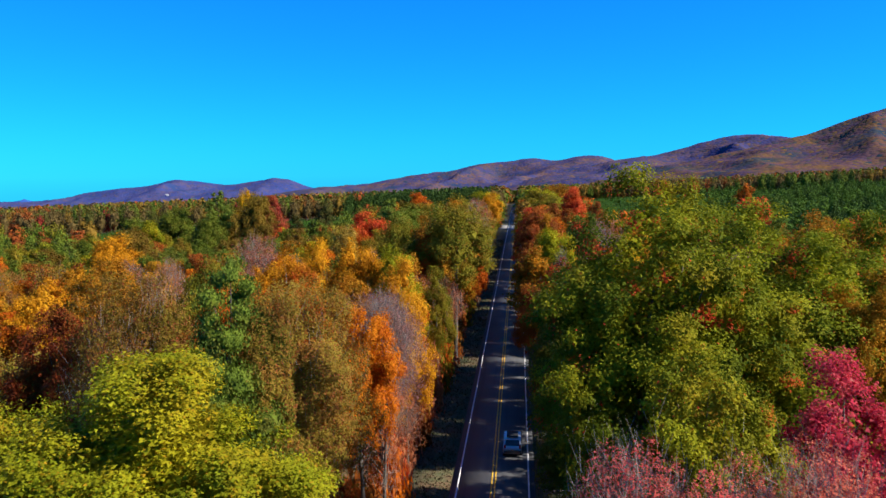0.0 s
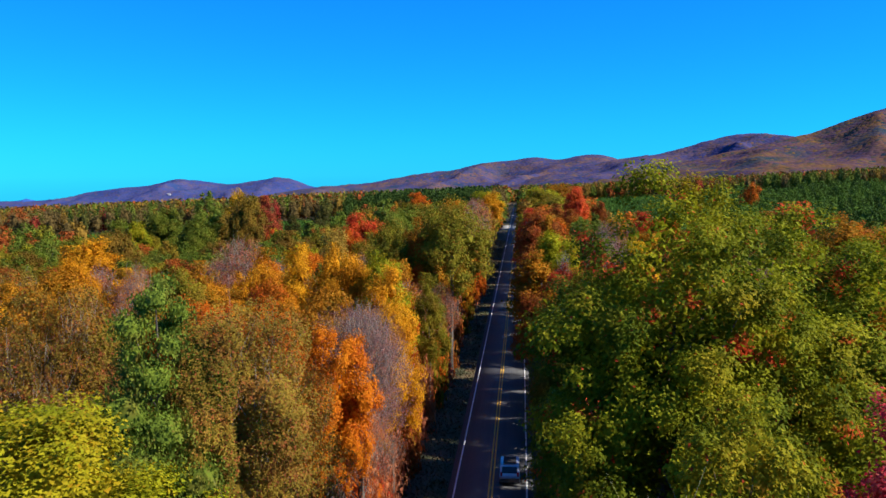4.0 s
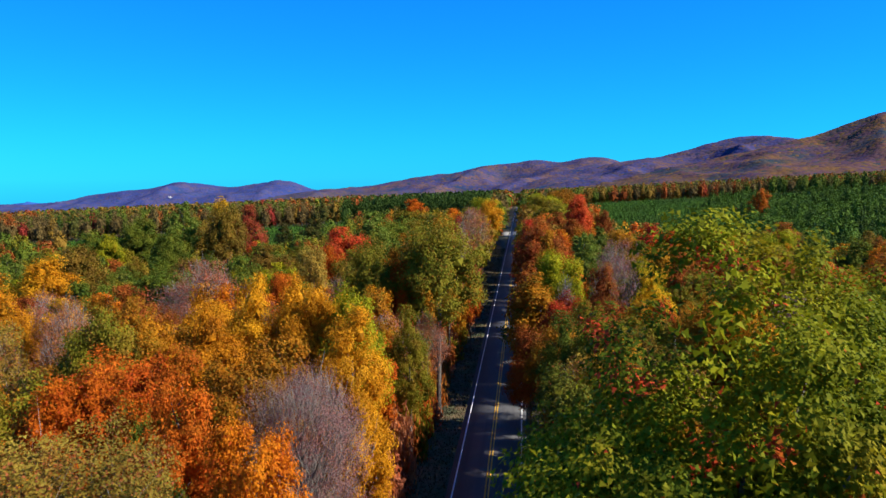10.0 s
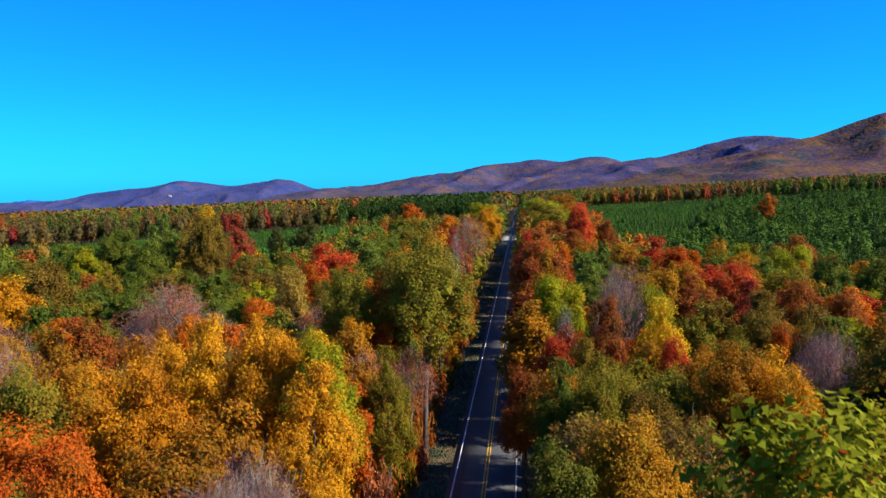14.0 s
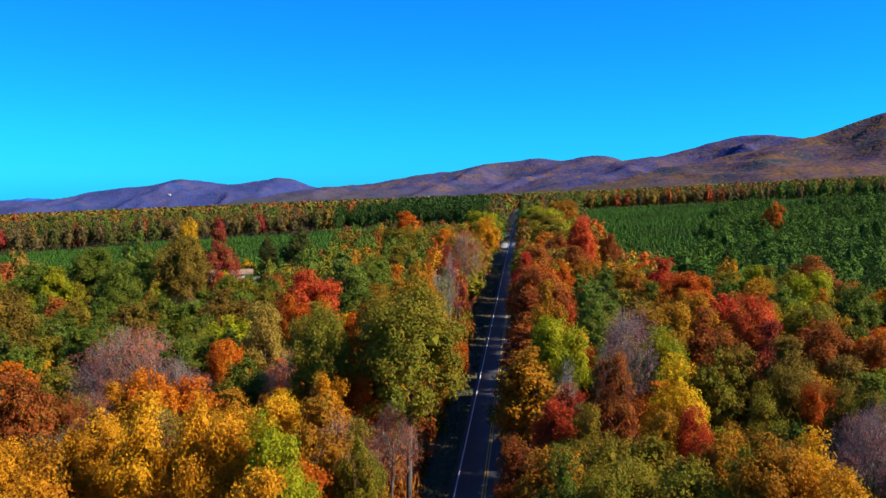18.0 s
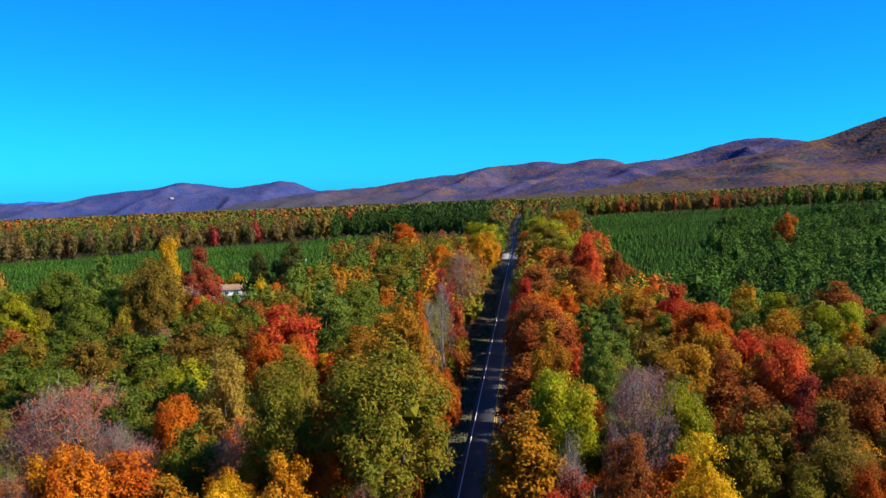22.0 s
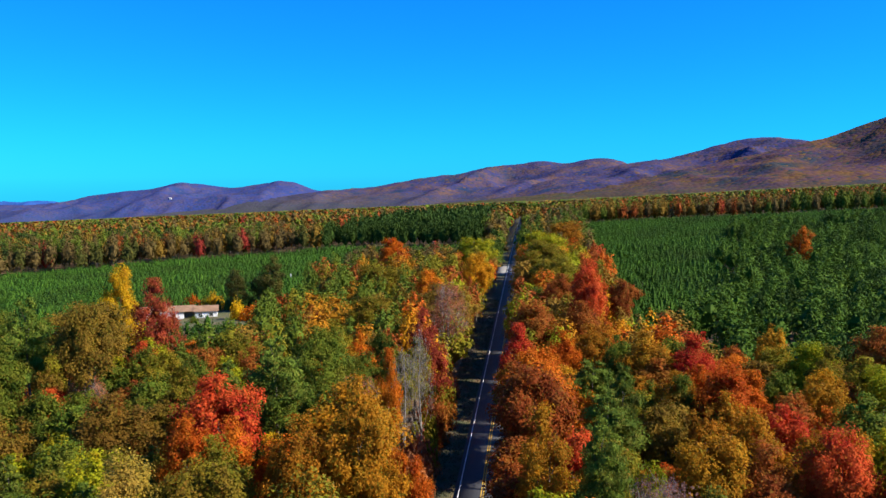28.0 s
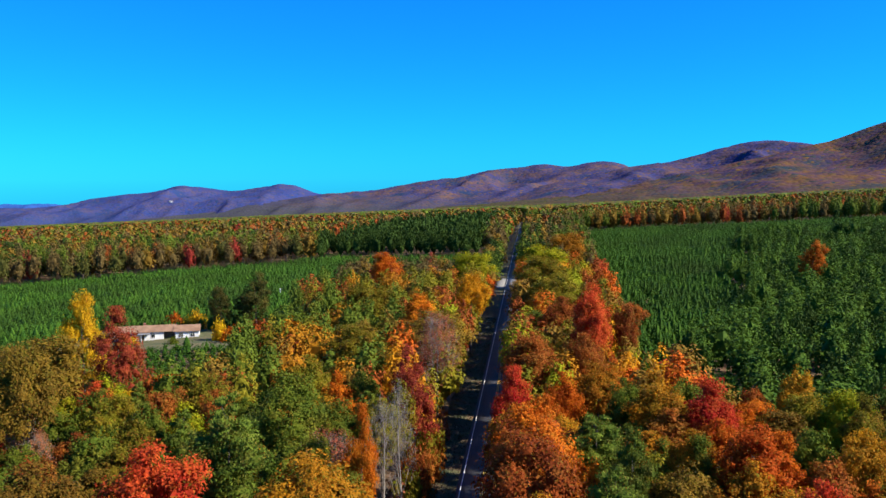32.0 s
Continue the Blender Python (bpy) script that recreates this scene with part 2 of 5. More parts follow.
def hazy_hill_woods(name, bare, brown, gold, evergreen, foot, foot_top):
    """Bare and brown woods over a whole hillside, distance haze put into their colours, with stands of evergreens and
    greener woods at its foot.
    """
    m, nt, b = material(name, 1.0)
    p = place(nt)
    v = nt.nodes.new("ShaderNodeTexVoronoi")
    v.inputs["Scale"].default_value = 0.075
    link(nt, p, v.inputs["Vector"])
    sep = nt.nodes.new("ShaderNodeSeparateColor")
    link(nt, v.outputs["Color"], sep.inputs["Color"])
    c = mix(nt, sep.outputs[0], bare, brown)
    c = mix(nt, noise_fac(nt, p, 0.007, 0.45, 0.62, 6), c, mix(nt, sep.outputs[1], brown, gold))
    c = mix(nt, noise_fac(nt, p, 0.0052, 0.54, 0.72, 8), c, evergreen)
    speck = nt.nodes.new("ShaderNodeMath")
    speck.operation = "GREATER_THAN"
    link(nt, sep.outputs[2], speck.inputs[0])
    speck.inputs[1].default_value = 0.80
    c = mix(nt, speck.outputs[0], c, mix(nt, sep.outputs[1], evergreen, gold))
    xyz = nt.nodes.new("ShaderNodeSeparateXYZ")
    link(nt, p, xyz.inputs["Vector"])
    low = nt.nodes.new("ShaderNodeMapRange")
    low.inputs["From Min"].default_value, low.inputs["From Max"].default_value = foot_top, foot_top - 70
    link(nt, xyz.outputs["Z"], low.inputs["Value"])
    c = mix(nt, low.outputs["Result"], c, mix(nt, sep.outputs[0], foot, mix(nt, 0.5, foot, brown)))
    link(nt, c, b.inputs["Base Color"])
    b.inputs["Specular IOR Level"].default_value = 0.0
    k = nt.nodes.new("ShaderNodeBump")
    k.inputs["Strength"].default_value, k.inputs["Distance"].default_value = 0.55, 4.0
    k.invert = True
    link(nt, v.outputs["Distance"], k.inputs["Height"])
    link(nt, k.outputs["Normal"], b.inputs["Normal"])
    return m


# ---- ground, road ----
def spread(lo, hi, fine, n):
    """Grid lines from lo to hi, close together about zero."""
    u = np.linspace(-1, 1, n)
    v = np.sinh(u * 4.2) / np.sinh(4.2)
    v = np.where(v < 0, -v * lo, v * hi)
    return np.unique(np.concatenate([v, np.arange(-fine, fine + 1, 3.0)]))


gx, gy = spread(-4600, 4600, 120, 90), np.unique(np.concatenate([np.linspace(-600, 800, 141), np.linspace(800, 4950, 90)]))
X, Y = np.meshgrid(gx, gy)
Z = land(X, Y) - 0.06 + np.where(np.abs(X) > 9, (grid_noise(X / 14, Y / 14, 3) - 0.5) * 0.5, 0)
nx, ny = len(gx), len(gy)
idx = np.arange(nx * ny).reshape(ny, nx)
quads = np.stack([idx[:-1, :-1], idx[:-1, 1:], idx[1:, 1:], idx[1:, :-1]], -1).reshape(-1, 4)
ground = new("ground", mesh_of("ground", np.stack([X, Y, Z], -1).reshape(-1, 3), quads, [FLOOR]))
tagged(ground, "forest floor covered in fallen brown leaves and grass", "ground", kind="structure")

ROAD_END = 1230.0


def strip(x0, x1, y0, y1, z, thick, mat, name, step=30.0):
    n = max(2, int((y1 - y0) / step))
    ys = np.linspace(y0, y1, n)
    v, f = [], []
    for i, yy in enumerate(ys):
        dz = float(land(0, yy))
        v += [(x0, yy, z + dz - thick), (x0, yy, z + dz), (x1, yy, z + dz), (x1, yy, z + dz - thick)]
    for i in range(n - 1):
        a = i * 4
        f += [(a + k, a + k + 1, a + k + 5, a + k + 4) for k in range(3)]
    return mesh_of(name, v, f, [mat])


road = new("road", strip(-3.95, 3.95, -300, ROAD_END, 0.05, 0.2, ASPHALT, "road"))
tagged(road, "straight two-lane asphalt road between autumn woods", "road", kind="structure")
for name, x0, x1, mat, lab in (("edge_line", -3.43, -3.27, WHITE_LINE, "solid white edge line"), ("edge_line", 3.27, 3.43, WHITE_LINE, "solid white edge line"),
                               ("centre_line", -0.24, -0.09, YELLOW_LINE, "solid yellow centre line"), ("centre_line", 0.09, 0.24, YELLOW_LINE, "solid yellow centre line")):
    ob = new(name, strip(x0, x1, -300, ROAD_END, 0.056, 0.004, mat, name))
    ob.parent = road
    tagged(ob, lab)
for x0, x1 in ((-9.5, -3.95), (3.95, 8.0)):
    v = new("verge", strip(x0, x1, -300, ROAD_END, 0.0, 0.1, VERGE, "verge"))
    tagged(v, "grass verge strewn with fallen leaves beside the road", "verge", kind="structure")
apron = new("junction", strip(-8.5, -3.97, 462, 500, 0.04, 0.1, GRAVEL, "junction", 5))
tagged(apron, "pale gravel mouth of a side track joining the road", "side road", kind="structure")
# sunlight on this stretch of road, put into a paler surface colour
patch = new("sun_patch", strip(-3.2, 3.2, 458, 500, 0.062, 0.006, GRAVEL, "sun_patch", 5))
patch.parent = road
patch.data.materials[0] = two_tone("sunlit_asphalt", (0.19, 0.195, 0.21), (0.28, 0.285, 0.30), 0.5, 0.9, 0.3)
tagged(patch, "stretch of asphalt painted pale as if sunlit")

# ---- hills in the distance ----
SLOPES = {}


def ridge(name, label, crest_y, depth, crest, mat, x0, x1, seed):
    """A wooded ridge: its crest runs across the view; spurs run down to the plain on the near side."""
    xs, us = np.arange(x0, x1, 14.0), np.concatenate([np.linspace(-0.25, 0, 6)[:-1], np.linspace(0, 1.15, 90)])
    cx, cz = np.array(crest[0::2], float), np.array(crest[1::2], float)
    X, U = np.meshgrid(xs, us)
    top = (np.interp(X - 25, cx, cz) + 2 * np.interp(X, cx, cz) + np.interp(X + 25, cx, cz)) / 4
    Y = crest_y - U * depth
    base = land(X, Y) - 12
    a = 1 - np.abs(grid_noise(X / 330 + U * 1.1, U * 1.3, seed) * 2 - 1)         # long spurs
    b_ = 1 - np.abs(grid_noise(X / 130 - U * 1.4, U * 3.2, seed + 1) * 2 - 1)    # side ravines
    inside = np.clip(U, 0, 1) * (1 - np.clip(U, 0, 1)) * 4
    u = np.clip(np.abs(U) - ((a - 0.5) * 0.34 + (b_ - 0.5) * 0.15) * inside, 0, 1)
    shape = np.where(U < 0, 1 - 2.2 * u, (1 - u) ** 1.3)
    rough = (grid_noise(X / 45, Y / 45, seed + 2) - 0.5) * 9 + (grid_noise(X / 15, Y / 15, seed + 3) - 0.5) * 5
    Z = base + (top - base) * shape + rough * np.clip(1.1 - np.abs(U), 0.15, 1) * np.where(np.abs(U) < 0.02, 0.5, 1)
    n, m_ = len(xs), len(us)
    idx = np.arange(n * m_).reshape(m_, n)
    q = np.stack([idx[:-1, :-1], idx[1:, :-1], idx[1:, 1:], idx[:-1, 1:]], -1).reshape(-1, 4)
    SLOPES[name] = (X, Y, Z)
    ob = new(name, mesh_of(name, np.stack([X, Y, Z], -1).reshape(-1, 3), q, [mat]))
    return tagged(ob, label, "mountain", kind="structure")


# the blue and purple in these base colours is distance haze painted in
W_FAR = hazy_hill_woods("hazy_far_ridge", (0.030, 0.090, 0.29), (0.032, 0.092, 0.30), (0.034, 0.09, 0.28), (0.028, 0.085, 0.26), (0.03, 0.09, 0.27), -200)
W_LEFT = hazy_hill_woods("hazy_left_hill", (0.028, 0.047, 0.154), (0.044, 0.050, 0.146), (0.074, 0.061, 0.104), (0.020, 0.043, 0.115), (0.030, 0.052, 0.105), -110)
W_MID = hazy_hill_woods("hazy_middle_ridge", (0.034, 0.041, 0.120), (0.062, 0.047, 0.092), (0.118, 0.067, 0.048), (0.018, 0.038, 0.078), (0.050, 0.056, 0.050), -20)
W_NEAR = hazy_hill_woods("hazy_near_ridge", (0.045, 0.036, 0.074), (0.090, 0.047, 0.050), (0.135, 0.074, 0.024), (0.016, 0.038, 0.052), (0.050, 0.056, 0.020), 30)
ridge("backdrop_far_ridge", "distant ridge on the horizon, painted haze blue", 4850, 500, (-4200, -90, -3316, -79, -3101, -84, -2941, -81, -2747, -92, -2500, -135, -2300, -200), W_FAR, -4200, -2300, 5)
ridge("backdrop_hill", "low rounded hill of bare woods in painted purple haze, with a pale rock face", 4600, 1200,
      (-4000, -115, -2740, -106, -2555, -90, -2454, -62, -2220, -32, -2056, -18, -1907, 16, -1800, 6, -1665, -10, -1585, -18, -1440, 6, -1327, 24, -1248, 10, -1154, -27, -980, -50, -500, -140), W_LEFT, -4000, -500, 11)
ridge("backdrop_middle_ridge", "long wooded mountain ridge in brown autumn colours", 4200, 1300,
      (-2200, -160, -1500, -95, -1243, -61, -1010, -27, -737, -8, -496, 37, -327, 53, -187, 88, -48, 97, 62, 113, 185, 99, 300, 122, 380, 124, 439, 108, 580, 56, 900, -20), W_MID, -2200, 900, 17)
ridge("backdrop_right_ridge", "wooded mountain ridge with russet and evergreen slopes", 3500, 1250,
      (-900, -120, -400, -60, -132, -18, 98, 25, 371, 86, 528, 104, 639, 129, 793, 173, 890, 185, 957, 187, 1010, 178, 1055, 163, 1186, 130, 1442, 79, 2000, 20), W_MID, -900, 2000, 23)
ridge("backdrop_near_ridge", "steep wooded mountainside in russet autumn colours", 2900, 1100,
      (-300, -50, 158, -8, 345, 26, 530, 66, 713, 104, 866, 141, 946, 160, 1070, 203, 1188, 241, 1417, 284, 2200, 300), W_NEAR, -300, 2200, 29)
cliff = bmesh.new()
sx_, sy_, sz_ = SLOPES["backdrop_hill"]
for i in range(5):
    rx, rz = -1731 + i * 4.4, -57 - (i % 2) * 2.0 - i * 1.0
    col = int(np.argmin(np.abs(sx_[0] - rx)))
    rowi = 6 + int(np.argmin(np.abs(sz_[6:80, col] - rz)))
    lump = bmesh.ops.create_icosphere(cliff, subdivisions=2, radius=1.0)["verts"]
    for v in lump:
        v.co *= 0.75 + 0.5 * noise.noise(v.co * 2.3 + Vector((i * 7.1, 0, 0)))
        v.co = Vector((rx + v.co.x * 8.0, sy_[rowi, col] + v.co.y * 8, sz_[rowi, col] + v.co.z * 6.0))
rock = part("rock_face", cliff, two_tone("pale_rock", (0.24, 0.25, 0.29), (0.38, 0.38, 0.40), 0.05, 0.95, 0.3), None)
tagged(rock, "pale bare rock face on the hillside", "rock", kind="structure")

# ---- trees ----
RNG = np.random.default_rng(7)


def unit(v):
    return v / np.maximum(np.linalg.norm(v, axis=-1, keepdims=True), 1e-9)


def tri_leaves(rng, pos, nrm, size):
    """One pointed leaf spray per place, lying across its normal."""
    n = len(pos)
    t = unit(np.cross(nrm, unit(rng.normal(size=(n, 3)))))
    b = np.cross(nrm, t)
    s = (size * rng.uniform(0.65, 1.35, n))[:, None]
    v = np.stack([pos + t * s, pos - t * s * 0.55 + b * s * 0.62, pos - t * s * 0.55 - b * s * 0.62 - nrm * s * 0.15], 1)
    return v.reshape(-1, 3)


def tube(points, radii, sides=5):
    """Quads of a tapering limb through the points."""
    pts = np.asarray(points, float)
    v, f = [], []
    for i, p in enumerate(pts):
        d = unit(pts[min(i + 1, len(pts) - 1)] - pts[max(i - 1, 0)])
        a = unit(np.cross(d, (0.31, 0.95, 0.05)))
        b = np.cross(d, a)
        for k in range(sides):
            w = 2 * math.pi * k / sides
            v.append(p + (a * math.cos(w) + b * math.sin(w)) * radii[i])
    for i in range(len(pts) - 1):
        for k in range(sides):
            k2 = (k + 1) % sides
            f.append((i * sides + k, i * sides + k2, (i + 1) * sides + k2, (i + 1) * sides + k))
    return v, f


def join_tubes(tubes):
    V, F = [], []
    for v, f in tubes:
        o = len(V)
        V += list(v)
        F += [tuple(i + o for i in q) for q in f]
    return V, F


R0, H0 = 5.0, 18.0      # a crown's radius and a tree's height before scaling


ICO = bmesh.new()
bmesh.ops.create_icosphere(ICO, subdivisions=1, radius=1.0)
ICO_V = np.array([v.co[:] for v in ICO.verts])
ICO_F = np.array([[v.index for v in f.verts] for f in ICO.faces])
ICO.free()
CORE = bmesh.new()
bmesh.ops.create_icosphere(CORE, subdivisions=3, radius=1.0)
CORE_V = np.array([v.co[:] for v in CORE.verts])
CORE_F = np.array([[v.index for v in f.verts] for f in CORE.faces])
CORE.free()


def bough_cores(rng, boughs, share, squash):
    """The dense inner foliage of each bough, as loose triangles."""
    out = []
    for bx, by, bz, br in boughs:
        jitter = ICO_V * (rng.uniform(0.75, 1.15, (len(ICO_V), 1)))
        out.append((jitter * br * share * np.array([1, 1, squash]) + (bx, by, bz))[ICO_F].reshape(-1, 3))
    return np.concatenate(out)


def waves(rng, n, k):
    """Directions and phases of a random smooth pattern on the sphere."""
    return unit(rng.normal(size=(n, 3))) * k * rng.uniform(0.75, 1.3, (n, 1)), rng.uniform(0, 6.283, n)


def pattern(d, wv):
    return np.sin(d @ wv[0].T + wv[1]).sum(1) / math.sqrt(len(wv[1]) * 0.5)


def crown_shape(rng, style):
    """How far the foliage reaches in each direction: rounded masses parted by creases."""
    flat = {"round": 0.32, "tall": 0.40, "wide": 0.39, "column": 0.485}[style]
    mid, rv = H0 * (1 - flat) - 0.3, H0 * flat
    big, middle, small = waves(rng, 7, 2.4), waves(rng, 9, 5.5), waves(rng, 12, 13.0 if style != "wide" else 16.0)
    lift = rng.uniform(-0.5, 0.5, 2)

    def reach(d):
        k = 0.82 + 0.17 * pattern(d, big) + 0.27 * (np.minimum(np.abs(pattern(d, middle)), 1.1) - 0.6) + 0.15 * (np.minimum(np.abs(pattern(d, small)), 1.1) - 0.55)
        side = 1.0 if style == "wide" else 0.92
        if style in ("tall", "column"):
            side = 0.92 - 0.25 * np.maximum(d[:, 2], 0)
        elif style == "round":
            side = 0.96 - 0.10 * np.maximum(d[:, 2], 0)
        p = d * k[:, None] * np.stack([R0 * side * np.ones(len(d)), R0 * side * np.ones(len(d)), np.full(len(d), rv)], 1)
        p[:, 0] += lift[0]
        p[:, 1] += lift[1]
        p[:, 2] = np.minimum(p[:, 2], rv) + mid
        return p
    return reach, mid


def clump_crown(rng, n, size, style, dense=True):
    """A crown of soft leafy masses on an uneven dome, each built up of feathery tufts of leaves, with dark gaps between."""
    flat = {"round": 0.31, "tall": 0.43, "wide": 0.39, "column": 0.48}[style]
    many = {"round": 24, "tall": 28, "wide": 54, "column": 28}[style]
    fine = 0.68 if style == "wide" else 0.85 if n > 40000 else 1.0
    mid, rv = H0 * (1.0 - flat), H0 * flat
    centre = np.array([0, 0, mid])
    lean = rng.normal(size=2) * 0.10
    turn, tufts, masses = rng.uniform(0, 6.283), [], []
    for i in range(many):
        u = np.clip(-0.62 + 1.6 * (i + 0.5) / many + rng.normal() * 0.08, -0.75, 0.985)
        w = turn + i * 2.39996 + rng.normal() * 0.3
        c = math.sqrt(1 - u * u)
        taper = 1.0 - (0.22 if style in ("tall", "column") else 0.05) * max(u, 0)
        d = np.array([math.cos(w) * c, math.sin(w) * c, u])
        m = R0 * rng.uniform(0.26, 0.42) * fine
        edge = d * np.array([R0 * taper, R0 * taper, rv]) * (rng.uniform(0.70, 1.04) if u < 0.9 else 0.98)
        way = edge / np.linalg.norm(edge)
        p = centre + edge - way * m * 0.9
        p[:2] += lean * (p[2] - mid)
        masses.append((*p, m))
        for _ in range(9):
            e = unit(rng.normal(size=3) + way * 0.7 + np.array([0, 0, 0.4]))
            r = R0 * rng.uniform(0.10, 0.20) * fine
            q = p + e * m * rng.uniform(0.55, 1.1) * np.array([1, 1, 0.9])
            tufts.append((*q, r, *unit(e * 0.7 + way * 0.6 + np.array([0, 0, 0.3]))))
    tufts, masses = np.array(tufts), np.array(masses)
    share = tufts[:, 3] ** 2
    which = rng.choice(len(tufts), n, p=share / share.sum())
    out = tufts[which, 4:7]
    puff = rng.normal(size=(n, 3))
    puff *= (np.minimum(np.linalg.norm(puff, axis=1), 2.3) / np.linalg.norm(puff, axis=1))[:, None]
    pos = tufts[which, :3] + (puff * np.array([1, 1, 0.8]) * (0.46 if n > 40000 else 0.56) + out * 0.2) * tufts[which, 3][:, None]
    pos[:, 2] = np.minimum(pos[:, 2], H0 + 0.1)
    nrm = unit(unit(puff + out) * 0.5 + out * 0.4 + np.array([0, 0, 0.4]) + rng.normal(size=(n, 3)) * (0.42 if dense else 0.22))
    if n > 40000:       # the nearest crowns are leaves all through
        k = n // 5
        host = masses[rng.integers(0, len(masses), k)]
        pos[:k] = centre + (host[:, :3] - centre) * rng.uniform(0.35, 1.0, (k, 1)) + rng.normal(size=(k, 3)) * host[:, 3:] * 0.38
        return tri_leaves(rng, pos, nrm, size * np.where(np.arange(n) < k, 1.7, 1.0)), masses
    inner = np.array([(0, 0, mid, R0 * 0.58)])
    core = bough_cores(rng, masses, 0.45, 0.8) if dense else bough_cores(rng, inner, 1.0, rv / R0)
    return np.concatenate([tri_leaves(rng, pos, nrm, size), core]), masses


def broad_crown(rng, n, size, style):
    """Leaf places of a broad crown: sprays of leaves over an uneven mass, with deep creases and ragged edges."""
    reach, mid = crown_shape(rng, style)
    m = n // 5
    d = unit(rng.normal(size=(m, 3)))
    d[:, 2] = np.where((d[:, 2] < -0.45) & (rng.random(m) < 0.75), -d[:, 2], d[:, 2])
    d = unit(d)
    shell = reach(d)
    deep = 1.04 - 0.34 * rng.random(m) ** 1.8
    centre = np.array([0, 0, mid])
    spray = centre + (shell - centre) * deep[:, None]
    up = unit(d * 0.9 + np.array([0, 0, 0.55]) + rng.normal(size=(m, 3)) * 0.25)
    tall = rng.uniform(-1.2, 2.4, (m, 5))[:, :, None] * size * 1.25
    pos = spray[:, None, :] + up[:, None, :] * tall + rng.normal(size=(m, 5, 3)) * size * 1.15
    nrm = unit(d[:, None, :] * 0.75 + np.array([0.05, -0.1, 0.4]) + rng.normal(size=(m, 5, 3)) * 0.45)
    boughs = []
    for i in range(46):
        e = unit(np.array([[rng.normal(), rng.normal(), rng.normal() + 0.3]]))
        q = centre + (reach(e)[0] - centre) * 0.78
        boughs.append((*q, R0 * rng.uniform(0.18, 0.3)))
    inner = unit(CORE_V)
    core = centre + (reach(inner) - centre) * (0.80 if style != "wide" else 0.74)
    return np.concatenate([tri_leaves(rng, pos.reshape(-1, 3), nrm.reshape(-1, 3), size), core[CORE_F].reshape(-1, 3)]), np.array(boughs)


def pine_crown(rng, n, size):
    """Needle tufts on flat layered boughs, the lower trunk bare."""
    boughs = []
    for i in range(26):
        z = H0 * (0.56 + 0.43 * (i / 25) ** 0.9)
        reach = R0 * (1.0 - 0.70 * max(0, (i - 9) / 16) ** 1.3) * rng.uniform(0.5, 0.95)
        w = i * 2.4 + rng.uniform(-0.5, 0.5)
        boughs.append((math.cos(w) * reach * 0.65, math.sin(w) * reach * 0.65, z - reach * 0.06, max(0.8, reach * 0.52)))
    boughs = np.array(boughs)
    which = rng.choice(len(boughs), n, p=boughs[:, 3] ** 2 / (boughs[:, 3] ** 2).sum())
    d = unit(rng.normal(size=(n, 3)) + np.array([0, 0, 0.3]))
    pos = boughs[which, :3] + d * (boughs[which, 3] * rng.uniform(0.3, 1.1, n))[:, None] * np.array([1, 1, 0.5])
    nrm = unit(d * 0.6 + rng.normal(size=(n, 3)) * 0.7)
    return tri_leaves(rng, pos, nrm, size * 0.9), boughs


def limbs(rng, boughs, detail, top):
    tubes = [tube([(0, 0, -0.4), (0.05, 0.03, 1.0), (rng.uniform(-0.2, 0.2), rng.uniform(-0.2, 0.2), H0 * 0.33), (rng.uniform(-0.4, 0.4), rng.uniform(-0.4, 0.4), H0 * 0.62), (0, 0, top)],
                  [0.42, 0.30, 0.24, 0.15, 0.03], 7 if detail > 1 else 5)]
    for i in range(0, len(boughs), max(3 if detail > 1 else 6, len(boughs) // 16)):
        bx, by, bz, br = boughs[i]
        z0 = max(H0 * 0.26, bz - math.hypot(bx, by) * 0.9 - 0.8)
        tubes.append(tube([(0, 0, z0), (bx * 0.45, by * 0.45, z0 + (bz - z0) * 0.35), (bx * 0.9, by * 0.9, bz)], [0.10, 0.06, 0.012], 4))
    return join_tubes(tubes)


def twig_sprays(rng, boughs, n, length, thick):
    """Thin bare twigs that stand out of a thinning crown."""
    which = rng.integers(0, len(boughs), n)
    b = boughs[which]
    d = unit(unit(b[:, :3] - np.array([0, 0, H0 * 0.5])) * 0.8 + rng.normal(size=(n, 3)) * 0.45 + np.array([0, 0, 0.55]))
    p0 = b[:, :3] + (d * 0.1 + rng.normal(size=(n, 3)) * 0.45) * b[:, 3:]
    ln = (b[:, 3] * rng.uniform(0.5, length, n))[:, None]
    side = unit(np.cross(d, rng.normal(size=(n, 3)))) * thick
    v = np.stack([p0 - side, p0 + side, p0 + d * ln], 1).reshape(-1, 3)
    return v


LEVEL_LEAVES = {-1: (120000, 0.068), 0: (52000, 0.095), 1: (26000, 0.135), 2: (13000, 0.18), 3: (16000, 0.17), 4: (11000, 0.20), 5: (6500, 0.25)}
PROTO = {}


